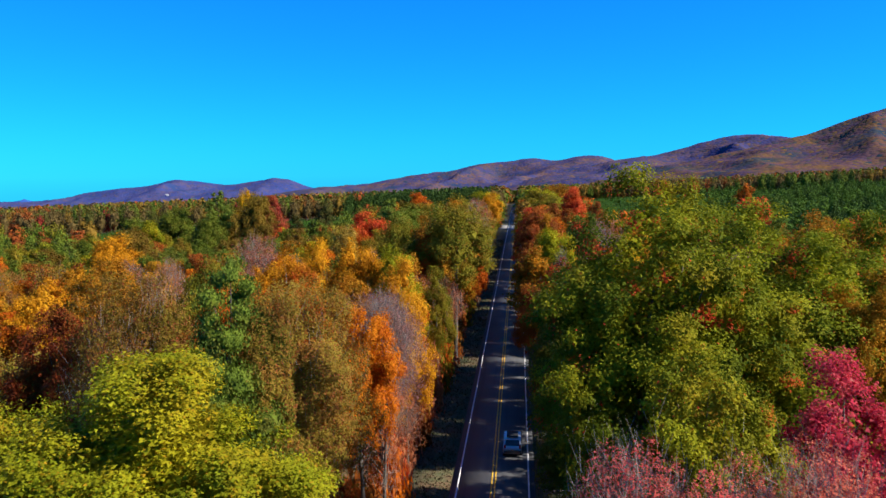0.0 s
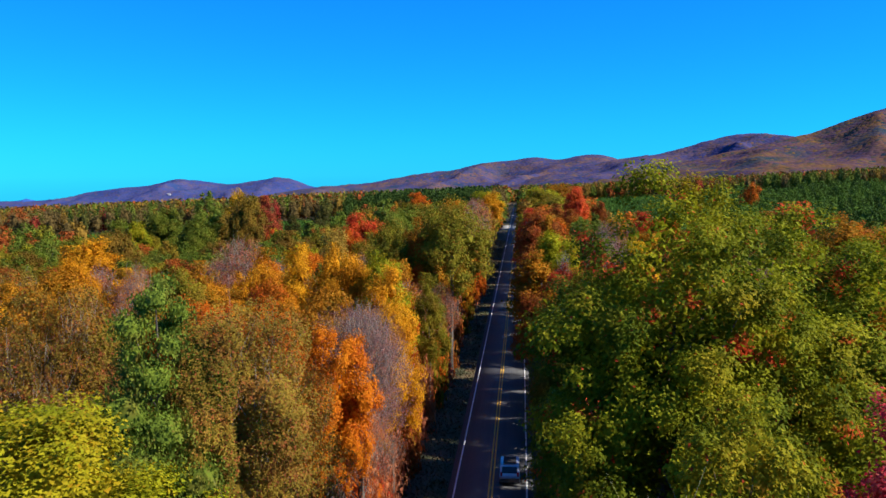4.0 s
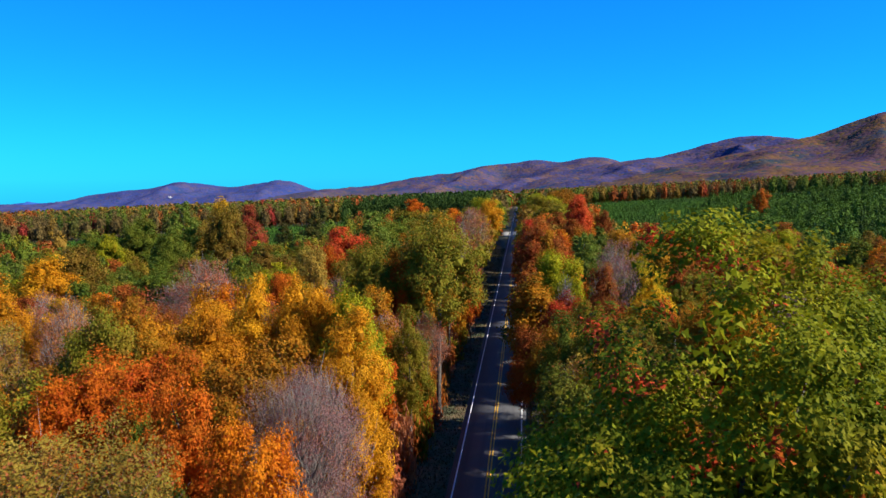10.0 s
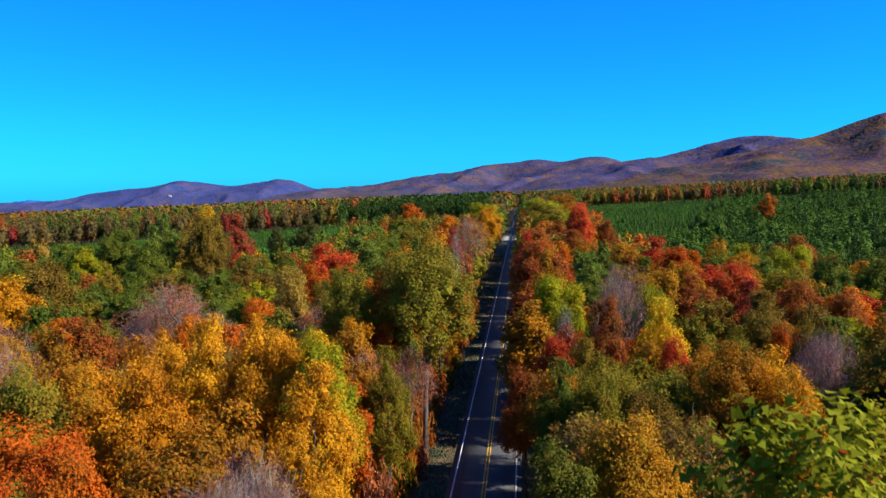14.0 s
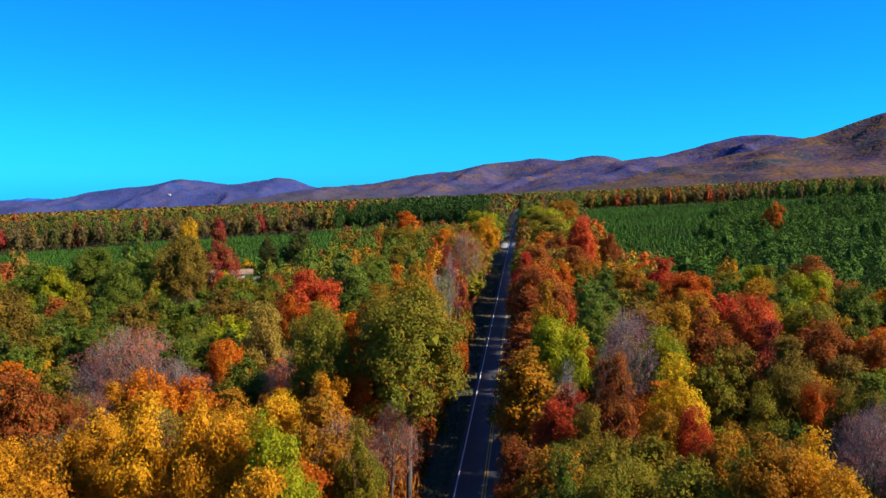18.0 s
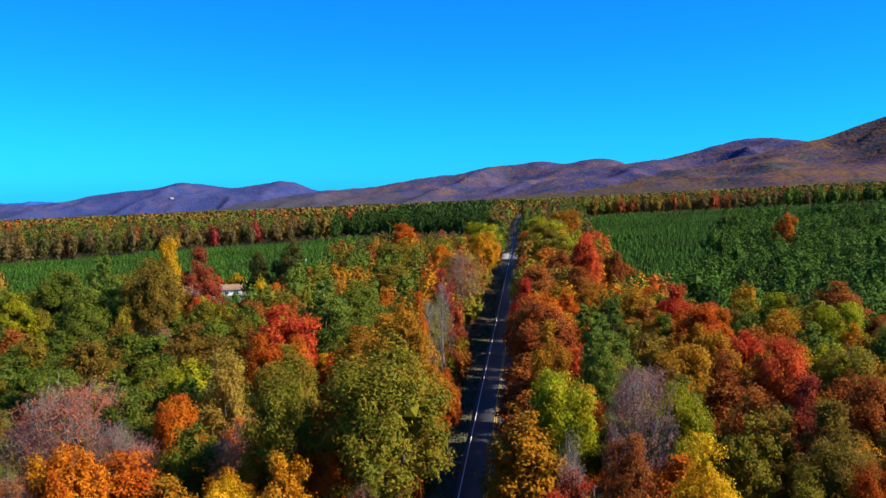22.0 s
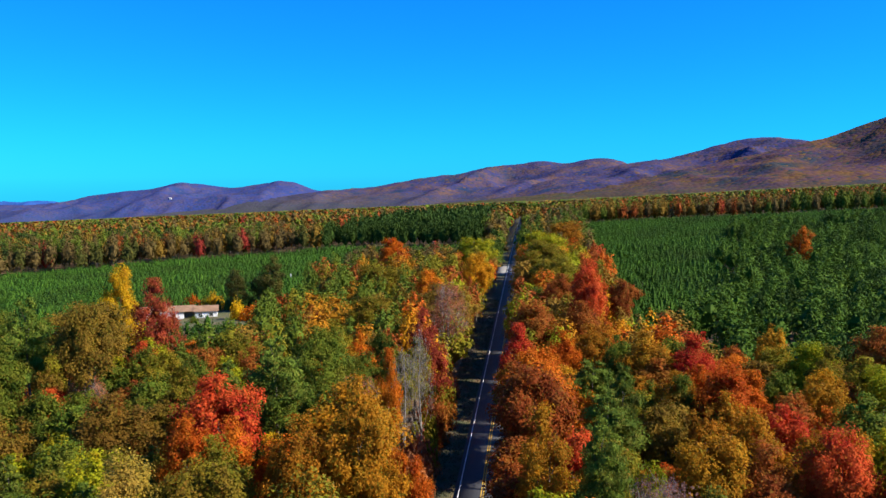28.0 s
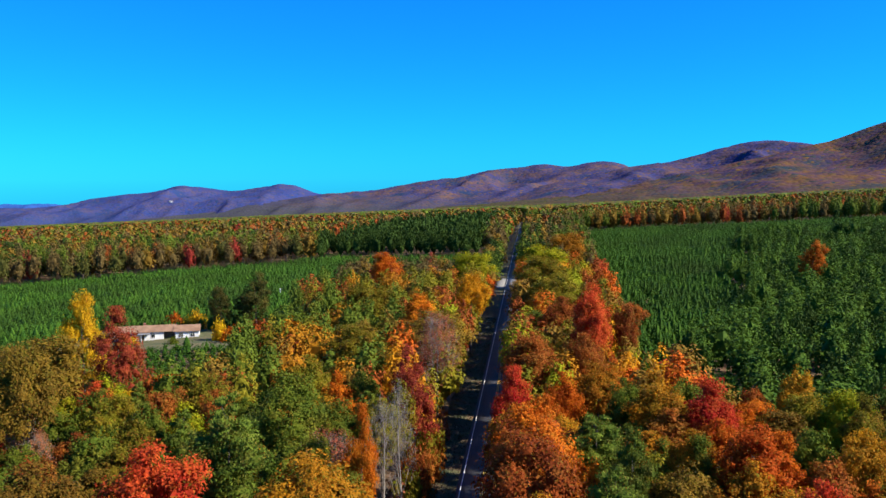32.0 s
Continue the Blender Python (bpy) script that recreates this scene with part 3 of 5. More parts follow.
def prototype(style, level, k):
    """Leaf, limb and twig meshes of one crown shape at one fineness."""
    key = (style, level, k)
    if key in PROTO:
        return PROTO[key]
    rng = np.random.default_rng(sum(map(ord, style)) * 100 + level * 10 + k)
    n, size = LEVEL_LEAVES[level]
    if style == "pine":
        v, boughs = pine_crown(rng, int(n * 0.8), size)
    elif style == "thin":
        v, boughs = broad_crown(rng, int(n * 0.5), size * 0.6, "round")
    elif style == "sparse":
        v, boughs = broad_crown(rng, n, size * 0.8, "round")
    elif style == "bare":
        v, boughs = broad_crown(rng, int(n * 0.06), size * 0.8, "tall")
    else:
        v, boughs = clump_crown(rng, n, size, style)
    if style == "pine":
        v = np.concatenate([v, bough_cores(rng, boughs, 0.7, 0.5)])
    elif style in ("thin", "sparse", "bare"):
        v = v[:-len(CORE_F) * 3]
    crown = mesh_of("crown", v, np.arange(len(v)).reshape(-1, 3), [LEAVES["green"]])
    lv, lf = limbs(rng, boughs, 2 - level % 3 + (style in ("bare", "thin")), H0 * (0.9 if style in ("pine", "bare") else 0.78))
    trunk = mesh_of("trunk", lv, lf, [PALE_BARK if style == "bare" else BARK])
    twigs = None
    if style in ("thin", "sparse", "bare"):
        tv = twig_sprays(rng, boughs, {"thin": 5600, "sparse": 2200, "bare": 4200}[style] // (1 + level % 3), 1.2, 0.009 if level % 3 == 0 or level < 0 else 0.018)
        twigs = mesh_of("twig_crown", tv, np.arange(len(tv)).reshape(-1, 3), [PALE_BARK])
    PROTO[key] = (crown, trunk, twigs)
    return PROTO[key]


def paint(ob, hue):
    """The leaf colour sits on the object, so that alike crowns share one mesh."""
    ob.material_slots[0].link = "OBJECT"
    ob.material_slots[0].material = LEAVES[hue]


SPECIES = {
    "oak": ("oak_tree", "large oak with dark green leaves and a few red sprays", "wide"),
    "lime": ("hickory_tree", "hickory with bright yellow-green autumn leaves", "round"),
    "olive": ("oak_tree", "oak with olive-green leaves turning brown", "round"),
    "green": ("oak_tree", "oak still in dark green leaf", "round"),
    "gold": ("hickory_tree", "hickory in full golden-orange autumn leaf", "round"),
    "yellow": ("tulip_tree", "tulip tree with bright yellow autumn leaves", "tall"),
    "straw": ("ash_tree", "ash with pale straw-yellow leaves", "round"),
    "orange": ("maple_tree", "maple with bright orange autumn leaves", "round"),
    "fire": ("maple_tree", "maple with fiery red-orange autumn leaves", "round"),
    "red": ("maple_tree", "maple with deep red autumn leaves", "round"),
    "crimson": ("maple_tree", "maple with vivid crimson autumn leaves", "tall"),
    "pink": ("maple_tree", "thinning maple with salmon-pink leaves and bare twigs", "thin"),
    "russet": ("sourwood_tree", "sourwood with rusty red-brown leaves", "round"),
    "maroon": ("sourwood_tree", "slender sourwood with dark maroon leaves", "tall"),
    "bronze": ("beech_tree", "beech with bronze-brown autumn leaves", "round"),
    "umber": ("elm_tree", "elm with dull brown withered leaves", "round"),
    "peach": ("maple_tree", "half-bare maple with peach-pink leaves and grey twigs", "thin"),
    "mauve": ("maple_tree", "nearly bare tree with mauve-grey twigs and few leaves", "thin"),
    "pine": ("pine_tree", "tall pine with blue-green needles and bare lower trunk", "pine"),
    "rust": ("maple_tree", "lone maple with rusty orange leaves among young pines", "column"),
    "cedar": ("cedar_tree", "dark bushy cedar with foliage down to the grass", "column"),
    "moss": ("tulip_tree", "tall tulip tree with yellowing moss-green leaves", "round"),
    "sallow": ("hickory_tree", "thinning hickory with olive-brown leaves and grey twigs", "sparse"),
    "bare": ("bare_tree", "leafless grey tree with fine upright branches", "bare"),
}
PLANTED = []
SHAPES = {-1: 2, 0: 4, 1: 4, 2: 4, 3: 3, 4: 4, 5: 4}


def plant(x, y, height, radius, hue, under=False):
    """One tree of its own with trunk and crown."""
    PLANTED.append((x, y, radius))
    i = len(PLANTED)
    level = -1 if radius > 5.5 and y < 68 else (0 if y < 68 else 1 if y < 135 else 2) + (3 if under else 0)
    name, label, style = SPECIES[hue]
    k = (i * 7 + int(y)) % SHAPES[level]
    if style == "round" and y > 60 and (i % 3 == 0 or -14 < x < 7) and radius < 5:
        style = "tall"
    crown, trunk, twigs = prototype(style, level, k)
    root = new(name)
    root.location = (x, y, float(land(x, y)) - 0.05)
    root.rotation_euler = (0, 0, (i * 2.399) % 6.283)
    sx = radius / R0
    root.scale = (sx, sx * (0.92 + 0.16 * ((i * 37) % 10) / 10), height / H0)
    tagged(root, label, "tree", "trees of the roadside woods")
    for nm, me in (("crown", crown), ("trunk", trunk), ("twig_crown", twigs)):
        if me:
            o = new(nm, me)
            o.parent = root
            if nm == "crown":
                paint(o, hue)
            if nm == "twig_crown":
                tagged(o, kind="stuff")
    return root


def in_right_field(x, y):
    return x > 29 + 0.035 * (y - 300) and max(200, 268 - 1.9 * (x - 27)) < y < 805


def LEFT_END(x):
    return 598 - (x + 39) * 0.28 if x > -116 else 612 + (x + 116) * 0.6


def in_left_field(x, y):
    return (300 if x < -128 else 270) < y and y < LEFT_END(x) and (x < -60 - (y - 306) * 0.10 or (y > 500 and x < -15))


def in_yard(x, y):
    return -140 < x < -80 and 337 < y < 372


def is_wood(x, y):
    return not (in_right_field(x, y) or in_left_field(x, y) or in_yard(x, y)) and (x < (-11.5 if y < 250 else -8.8) or x > (5.0 if y < 250 else 3.9))


# trees that can be told apart
plant(13, 29.5, 19.8, 5, "pink")
plant(7.4, 30, 19.8, 5.2, "pink")
plant(-12.4, 32.5, 21.8, 7.6, "lime")
plant(-21.1, 32.7, 21.5, 4.2, "lime")
plant(10.4, 35.6, 22.3, 4.6, "oak")
plant(17.2, 38, 20.8, 4.9, "crimson")
plant(-12.6, 41, 25, 3.9, "pine")
plant(-10.6, 43.5, 23.5, 5.6, "sallow")
plant(9.5, 44, 29.7, 7, "oak")
plant(-20.5, 46, 23.6, 4.6, "sallow")
plant(-26.4, 49, 21.5, 4.4, "russet")
plant(17, 51, 27.5, 8, "oak")
plant(24.1, 51.2, 23, 4.5, "bronze")
plant(-8.6, 56, 20.4, 3.1, "orange")
plant(-13.3, 56.5, 18.5, 2.9, "green")
plant(26, 60, 26, 7.5, "oak")
plant(-7.8, 61, 15.5, 3, "peach")
plant(-14.4, 63, 22.2, 3.2, "fire")
plant(-20.5, 64, 22.2, 4, "orange")
plant(-9, 67, 19.5, 4, "mauve")
plant(-33.1, 67.5, 23, 5, "bronze")
plant(-26.5, 68.3, 20, 3.9, "olive")
plant(-9.5, 72.4, 19, 3.7, "mauve")
plant(-23.8, 72.6, 17, 3.3, "green")
plant(-14.7, 75.5, 20, 3.9, "bronze")
plant(-22, 76, 16, 3.1, "green")
plant(-17.3, 78.7, 15, 2.9, "mauve")
plant(-8.6, 80, 18, 2.8, "gold")
plant(-26.2, 80.3, 19, 4.5, "fire")
plant(6.6, 81.3, 18, 3.5, "green")
plant(10.6, 83.3, 19, 3.7, "bronze")
plant(-30.8, 85.5, 21, 4.1, "olive")
plant(-20.9, 86.3, 22.5, 3.7, "gold")
plant(-10.5, 88.8, 20.5, 3.2, "gold")
plant(13, 91.8, 18, 2.8, "umber")
plant(-30.2, 92.4, 21, 4.3, "bronze")
plant(23.8, 95.1, 19, 2.9, "gold")
plant(-12, 97, 22.1, 3.4, "lime")
plant(30.8, 97.1, 20, 3.9, "olive")
plant(19.7, 97.4, 20, 3.5, "bronze")
plant(21.9, 97.5, 19, 2.9, "gold")
plant(38, 97.8, 24, 7, "bronze")
plant(10.1, 98.4, 18, 2.8, "olive")
plant(-17.3, 98.9, 22, 3.4, "gold")
plant(-22.3, 99.5, 22, 3.4, "gold")
plant(-41, 99.6, 20, 3.4, "peach")
plant(15.3, 99.7, 18, 3.5, "olive")
plant(7.4, 100.5, 18, 2.8, "green")
plant(11, 103.9, 18, 3.5, "olive")
plant(-26.6, 104.2, 19, 3.7, "gold")
plant(26, 104.2, 18, 3.5, "gold")
plant(-36.1, 105.4, 17, 3.3, "gold")
plant(29.8, 105.5, 20, 3.9, "mauve")
plant(-52, 107.4, 22, 4.3, "gold")
plant(19.5, 107.6, 18, 2.8, "bronze")
plant(-8.3, 108.2, 17.3, 2.7, "olive")
plant(-18.8, 108.9, 19.2, 3, "gold")
plant(32.2, 110.4, 17, 2.6, "mauve")
plant(4.4, 114.6, 15, 3, "russet")
plant(16, 114.5, 17, 2.6, "bronze")
plant(33.2, 114.6, 17, 3.3, "mauve")
plant(19, 114.9, 17.5, 2, "red")
plant(9.2, 116, 17, 3.3, "olive")
plant(-17.7, 118.9, 17, 2.5, "yellow")
plant(33.4, 119.5, 18, 2.8, "olive")
plant(12.7, 120.2, 20.6, 3.1, "russet")
plant(8.3, 121.3, 17.3, 3.3, "red")
plant(-41, 123.2, 16, 2.5, "russet")
plant(18.9, 121.8, 19.8, 3.5, "yellow")
plant(32.5, 124, 15, 2.3, "fire")
plant(-19.7, 125.3, 16, 3.1, "gold")
plant(28.1, 125.6, 16, 3.1, "olive")
plant(-8.6, 125.4, 14.5, 3.2, "peach")
plant(13.2, 126, 14, 2.9, "peach")
plant(32.7, 126.4, 17, 2.5, "fire")
plant(8.7, 128, 19, 2, "bare")
plant(-16.2, 128.8, 23.7, 3.7, "moss")
plant(-7.5, 129.3, 26.3, 5.9, "moss")
plant(-12.5, 129.5, 20.5, 3.2, "fire")
plant(31.5, 130.8, 18, 3.7, "umber")
plant(-34.5, 134.4, 17, 3.6, "mauve")
plant(-40.2, 135.8, 20.2, 5, "peach")
plant(-33.2, 136.3, 13.8, 2, "crimson")
plant(15.2, 136.6, 21.7, 3.4, "mauve")
plant(-45.3, 136.8, 17, 3.8, "mauve")
plant(-14.3, 138.3, 17, 2.8, "fire")
plant(33.1, 138.4, 18, 3.9, "umber")
plant(20.3, 138.5, 19.2, 3, "lime")
plant(-30.7, 139.4, 18, 2.8, "orange")
plant(28.8, 140.5, 17, 3.4, "umber")
plant(8.7, 141.3, 20.3, 3.8, "lime")
plant(-36.2, 141.7, 12, 2.6, "crimson")
plant(-32.3, 144.5, 17, 3.3, "orange")
plant(20.4, 145.7, 18, 3.5, "lime")
plant(33.6, 146, 18.5, 2.9, "maroon")
plant(-28.1, 146.8, 21, 3.5, "straw")
plant(29.4, 146.8, 17.5, 3.5, "russet")
plant(-47.5, 148.6, 18, 8, "peach")
plant(8.7, 148.8, 19, 4.4, "lime")
plant(41.6, 149.9, 18, 3.7, "russet")
plant(-73.4, 150.3, 21, 5.3, "gold")
plant(-30.1, 152.5, 20.5, 4, "straw")
plant(-23.1, 153, 19, 4.6, "olive")
plant(17.4, 153.1, 18, 4, "mauve")
plant(-40.9, 153.2, 16, 3.9, "green")
plant(-64.5, 157.7, 12, 3.5, "gold")
plant(-15.7, 158.9, 21.6, 3.3, "bronze")
plant(-8.6, 159.3, 21, 3.3, "bronze")
plant(13.3, 160, 21.5, 3.3, "pine")
plant(-24.7, 161, 19, 4.1, "olive")
plant(18.2, 161.5, 17, 2.6, "lime")
plant(-10.6, 162, 24.7, 4.4, "bronze")
plant(43.7, 163.1, 18, 4.2, "olive")
plant(8.6, 163.8, 21.6, 3.3, "bronze")
plant(37, 164.8, 19, 3.9, "red")
plant(24.8, 166, 18, 4.4, "bronze")
plant(31.4, 166.5, 17, 4, "russet")
plant(-30.3, 166.8, 19.3, 3.3, "fire")
plant(-45.5, 168, 17, 4, "green")
plant(-26.1, 168.2, 19, 2.9, "fire")
plant(-5.8, 171.3, 13.8, 2, "fire")
plant(-79.4, 172.5, 21, 5.6, "umber")
plant(-8.2, 173, 14, 2.1, "fire")
plant(53.3, 173.3, 19, 3.6, "green")
plant(-18.1, 174.4, 16, 4.2, "bronze")
plant(-29.5, 174.4, 22.2, 5.5, "red")
plant(-10.7, 174.5, 15, 3, "russet")
plant(-23.3, 175.1, 15, 3, "yellow")
plant(31.2, 175.7, 18, 4.4, "bronze")
plant(15.4, 176.4, 20, 4.9, "pine")
plant(-14.6, 178.2, 20, 6.8, "bronze")
plant(-45.6, 179.2, 19, 5.3, "umber")
plant(-34.7, 181.3, 18, 3.7, "fire")
plant(7.1, 183.9, 22, 5.5, "russet")
plant(-26, 185.3, 24.6, 5.2, "pine")
plant(18.2, 186.7, 20.8, 3.3, "pine")
plant(32.8, 193.3, 18.9, 4.9, "fire")
plant(35.9, 193.4, 18, 2.9, "orange")
plant(-12.8, 194.1, 21.1, 2, "fire")
plant(45.3, 194.5, 17, 4.2, "bronze")
plant(27.2, 196.1, 17, 3, "green")
plant(54.5, 196.3, 18, 4.3, "lime")
plant(-72.3, 196.6, 23, 4.5, "green")
plant(7.6, 197, 21, 5.2, "fire")
plant(45.9, 197.1, 17, 2.9, "gold")
plant(26.6, 197.7, 17, 3.8, "bronze")
plant(-65.2, 198.8, 15, 2.9, "red")
plant(-9.3, 201.3, 22.7, 2.9, "bare")
plant(15.6, 202, 18, 5.3, "pine")
plant(8, 203, 18, 6.9, "russet")
plant(-53.7, 203.2, 15, 3.4, "russet")
plant(-63.3, 206.5, 27.2, 5, "umber")
plant(-73.2, 206.7, 27.8, 4.9, "pine")
plant(-25.7, 207.9, 22, 4.8, "green")
plant(-64.2, 208.5, 16, 4, "peach")
plant(-12.8, 208.6, 19, 3, "bare")
plant(-92.7, 209.8, 21, 4.2, "lime")
plant(-70.8, 210.2, 12.6, 2.1, "red")
plant(52.7, 212.8, 17, 3.9, "olive")
plant(-97.5, 213.3, 22, 6.7, "green")
plant(-21.5, 214.1, 16.7, 4.6, "green")
plant(32.1, 215.1, 19.4, 4.4, "red")
plant(50.4, 215.2, 17, 4.6, "lime")
plant(4.9, 215.6, 20.9, 3.1, "red")
plant(26.2, 218.5, 18, 5.2, "bronze")
plant(45.8, 219.6, 16, 4, "olive")
plant(-89.5, 219.8, 24, 5.6, "green")
plant(63.5, 223, 17.5, 5, "russet")
plant(-62.8, 224.8, 17, 3.3, "red")
plant(12.6, 225, 18, 3.6, "orange")
plant(25.7, 228.3, 17, 3.7, "bronze")
plant(-11.3, 229.3, 21.2, 3.6, "maroon")
plant(-95.4, 231.4, 23, 6, "green")
plant(-77.1, 232.5, 23, 8.6, "umber")
plant(18.3, 232.7, 18, 4.5, "bronze")
plant(4.1, 233.7, 17, 3.5, "red")
plant(-61.5, 234.9, 13, 3.7, "yellow")
plant(-30.4, 237.4, 18, 4.1, "olive")
plant(7.4, 247.9, 20, 6.4, "russet")
plant(-72.4, 251.9, 25.5, 5.2, "maroon")
plant(17.3, 252.4, 19, 4.2, "russet")
plant(-19.3, 252.7, 16, 3.4, "umber")
plant(-10.4, 254.8, 23, 4.8, "peach")
plant(-64.2, 256.8, 11, 4.7, "orange")
plant(-83.7, 259.1, 28.2, 4.4, "yellow")
plant(-27.1, 263.9, 19, 7.1, "olive")
plant(19, 263.9, 25.2, 4.1, "red")
plant(-13.4, 273.1, 20, 8.7, "umber")
plant(20.6, 277.6, 25, 4.9, "red")
plant(27.6, 278.2, 20, 3.1, "russet")
plant(-18.8, 291.6, 21, 4.8, "orange")
plant(-36, 296.8, 13.3, 7, "olive")
plant(14.6, 300, 19, 5.6, "russet")
plant(9.8, 307.5, 15, 5.8, "green")
plant(-8.5, 320.4, 23.2, 5, "gold")
plant(-36.6, 322.1, 20, 8.7, "olive")
plant(-64.9, 323.4, 10, 6.1, "orange")
plant(14.3, 335.8, 21, 8.2, "olive")
plant(36.8, 348, 10, 5.1, "russet")
plant(-96, 369, 16, 4.6, "cedar")
plant(-84, 370, 20, 5, "cedar")
plant(11.6, 371.5, 23, 9.5, "olive")
plant(-90, 374, 12, 3.4, "cedar")
plant(-13.3, 394.6, 22, 8, "lime")
plant(-44.8, 397.2, 22.4, 6.2, "orange")
plant(12.5, 408.3, 23.2, 10.8, "lime")
plant(108, 410, 21, 5.2, "rust")
plant(22.7, 458, 24, 8.8, "bronze")



# ---- the rest of the canopy, tree by tree near the road and as whole woods further off ----
MIXES = {
    "near_left": ("olive", "bronze", "sallow", "bronze", "gold", "sallow", "russet", "orange", "peach", "gold", "sallow"),
    "near_right": ("bronze", "olive", "olive", "umber", "green", "oak", "olive", "gold", "sallow", "lime", "green"),
    "golden": ("gold", "gold", "bronze", "gold", "orange", "sallow"),
    "by_the_oaks": ("oak", "oak", "green", "olive", "oak"),
    "mid_left": ("green", "olive", "umber", "peach", "russet", "green", "olive", "green", "orange", "bronze", "green", "pine", "green"),
    "left_greens": ("green", "green", "lime", "olive", "pine", "olive", "umber", "green", "russet"),
    "mid_right": ("russet", "fire", "red", "bronze", "bronze", "olive", "lime", "green", "olive", "peach", "gold", "orange", "umber", "fire", "green", "russet"),
    "far": ("maroon", "russet", "dun", "umber", "russet", "dun", "green", "umber", "dun", "green", "spruce", "green", "cedar", "russet"),
    # duller, darker kinds: shade on the wood's front put into leaf colour
    "front": ("dun", "dun", "cedar", "maroon", "dun", "umber", "cedar", "dun", "dun"),
    "plain": ("green", "cedar", "dun", "green", "spruce", "green", "cedar", "dun", "green", "umber", "spruce", "cedar"),
    "beyond": ("green", "cedar", "spruce", "dun", "green", "cedar", "green", "spruce", "cedar", "green", "dun", "cedar"),
    "belt": ("bronze", "russet", "olive", "umber", "gold", "olive", "fire", "lime"),
}
fill = random.Random(11)
taken = {}


def free(x, y, gap):
    cx, cy = int(x // 10), int(y // 10)
    for i in (-1, 0, 1):
        for j in (-1, 0, 1):
            for a, b_, r in taken.get((cx + i, cy + j), ()):
                if (a - x) ** 2 + (b_ - y) ** 2 < (gap + r * 0.55) ** 2:
                    return False
    return True


def take(x, y, r):
    taken.setdefault((int(x // 10), int(y // 10)), []).append((x, y, r))


for x, y, r in PLANTED:
    take(x, y, r)
NEAR_END = 232.0


def in_gap(x, y):
    """Breaks in the right-hand wood through which the sun reaches the road."""
    return 0 < x < 26 and any(abs(y - y0 + x * 0.12) < w for y0, w in ((92, 2.6), (129, 6.5), (163, 2.2), (232, 6.0), (262, 2.4), (305, 2.6), (480, 14), (76, 1.3), (106, 1.4), (117, 1.2), (147, 1.4), (179, 1.4), (197, 1.2), (214, 1.4)))


row = random.Random(4)
for k in range(22):       # the dense edge of the wood that leans over the right lane
    y = 70 + k * 7.4 + row.uniform(-1.5, 1.5)
    x, r = row.uniform(4.9, 5.8), row.uniform(4.0, 4.9)
    x += 2.6 if y < 128 else 0
    if free(x, y, 1.0) and not in_gap(x, y):
        take(x, y, r)
        plant(round(x, 1), round(y, 1), row.uniform(14.0, 18.0), r, row.choice(("green", "russet", "bronze", "olive", "olive")), True)
for _ in range(14000):
    y = fill.uniform(16, NEAR_END)
    x = fill.uniform(-0.66 * y - 9, 0.43 * y + 9)
    r = fill.uniform(2.9, 4.4)
    if not is_wood(x, y) or in_gap(x, y) or (x < 0 and x + r * 0.8 > -8.0) or (x > 0 and x - r * 0.9 < (3.4 if y < 128 else 1.2)) or not free(x, y, r * 0.8):
        continue
    take(x, y, r)
    side = ("near" if y < 130 else "mid") + ("_left" if x < 0 else "_right")
    if x > 0 and y < 64:
        side = "by_the_oaks"
    if x < -30 and y > 150:
        side = "left_greens"
    if x < -7 and 76 < y < 112:
        side = "golden"
    low, high = (11.0, 15.0) if y < 64 and x > 0 else (14.5, 19.0) if y < 130 and x < 0 else (13.0, 17.8)
    plant(round(x, 1), round(y, 1), fill.uniform(low, high), r, fill.choice(MIXES[side]), True)

# whole trees in low detail, joined by the hundred
def spray_tree(rng, n, size, style):
    if style == "pine":
        v, b_ = pine_crown(rng, n, size)
        return np.concatenate([v, bough_cores(rng, np.array([(0, 0, H0 * 0.62, R0 * 0.5)]), 1.0, 1.35)])
    return clump_crown(rng, n, size, style, False)[0]


def cone_pine(rng, n, size):
    """A young pine: tufts on whorled boughs, widest below the middle, rounded towards the tip."""
    u = rng.uniform(0.03, 1, n) ** 0.8
    w = rng.uniform(0, 2 * math.pi, n)
    rad = np.sqrt(np.maximum(0, 1 - u ** 2.0)) * (1 + 0.22 * np.sin(w * 3 + u * 9) * np.sin(u * 14 + w)) + 0.04
    k = rng.uniform(0.6, 1.05, n)
    pos = np.stack([np.cos(w) * rad * k, np.sin(w) * rad * k, u], 1)
    t = unit(np.stack([np.cos(w), np.sin(w), rng.uniform(-0.3, 0.9, n)], 1))
    b = unit(np.cross(t, np.array([0, 0, 1.0])) + rng.normal(size=(n, 3)) * 0.4)
    return pos, t, b


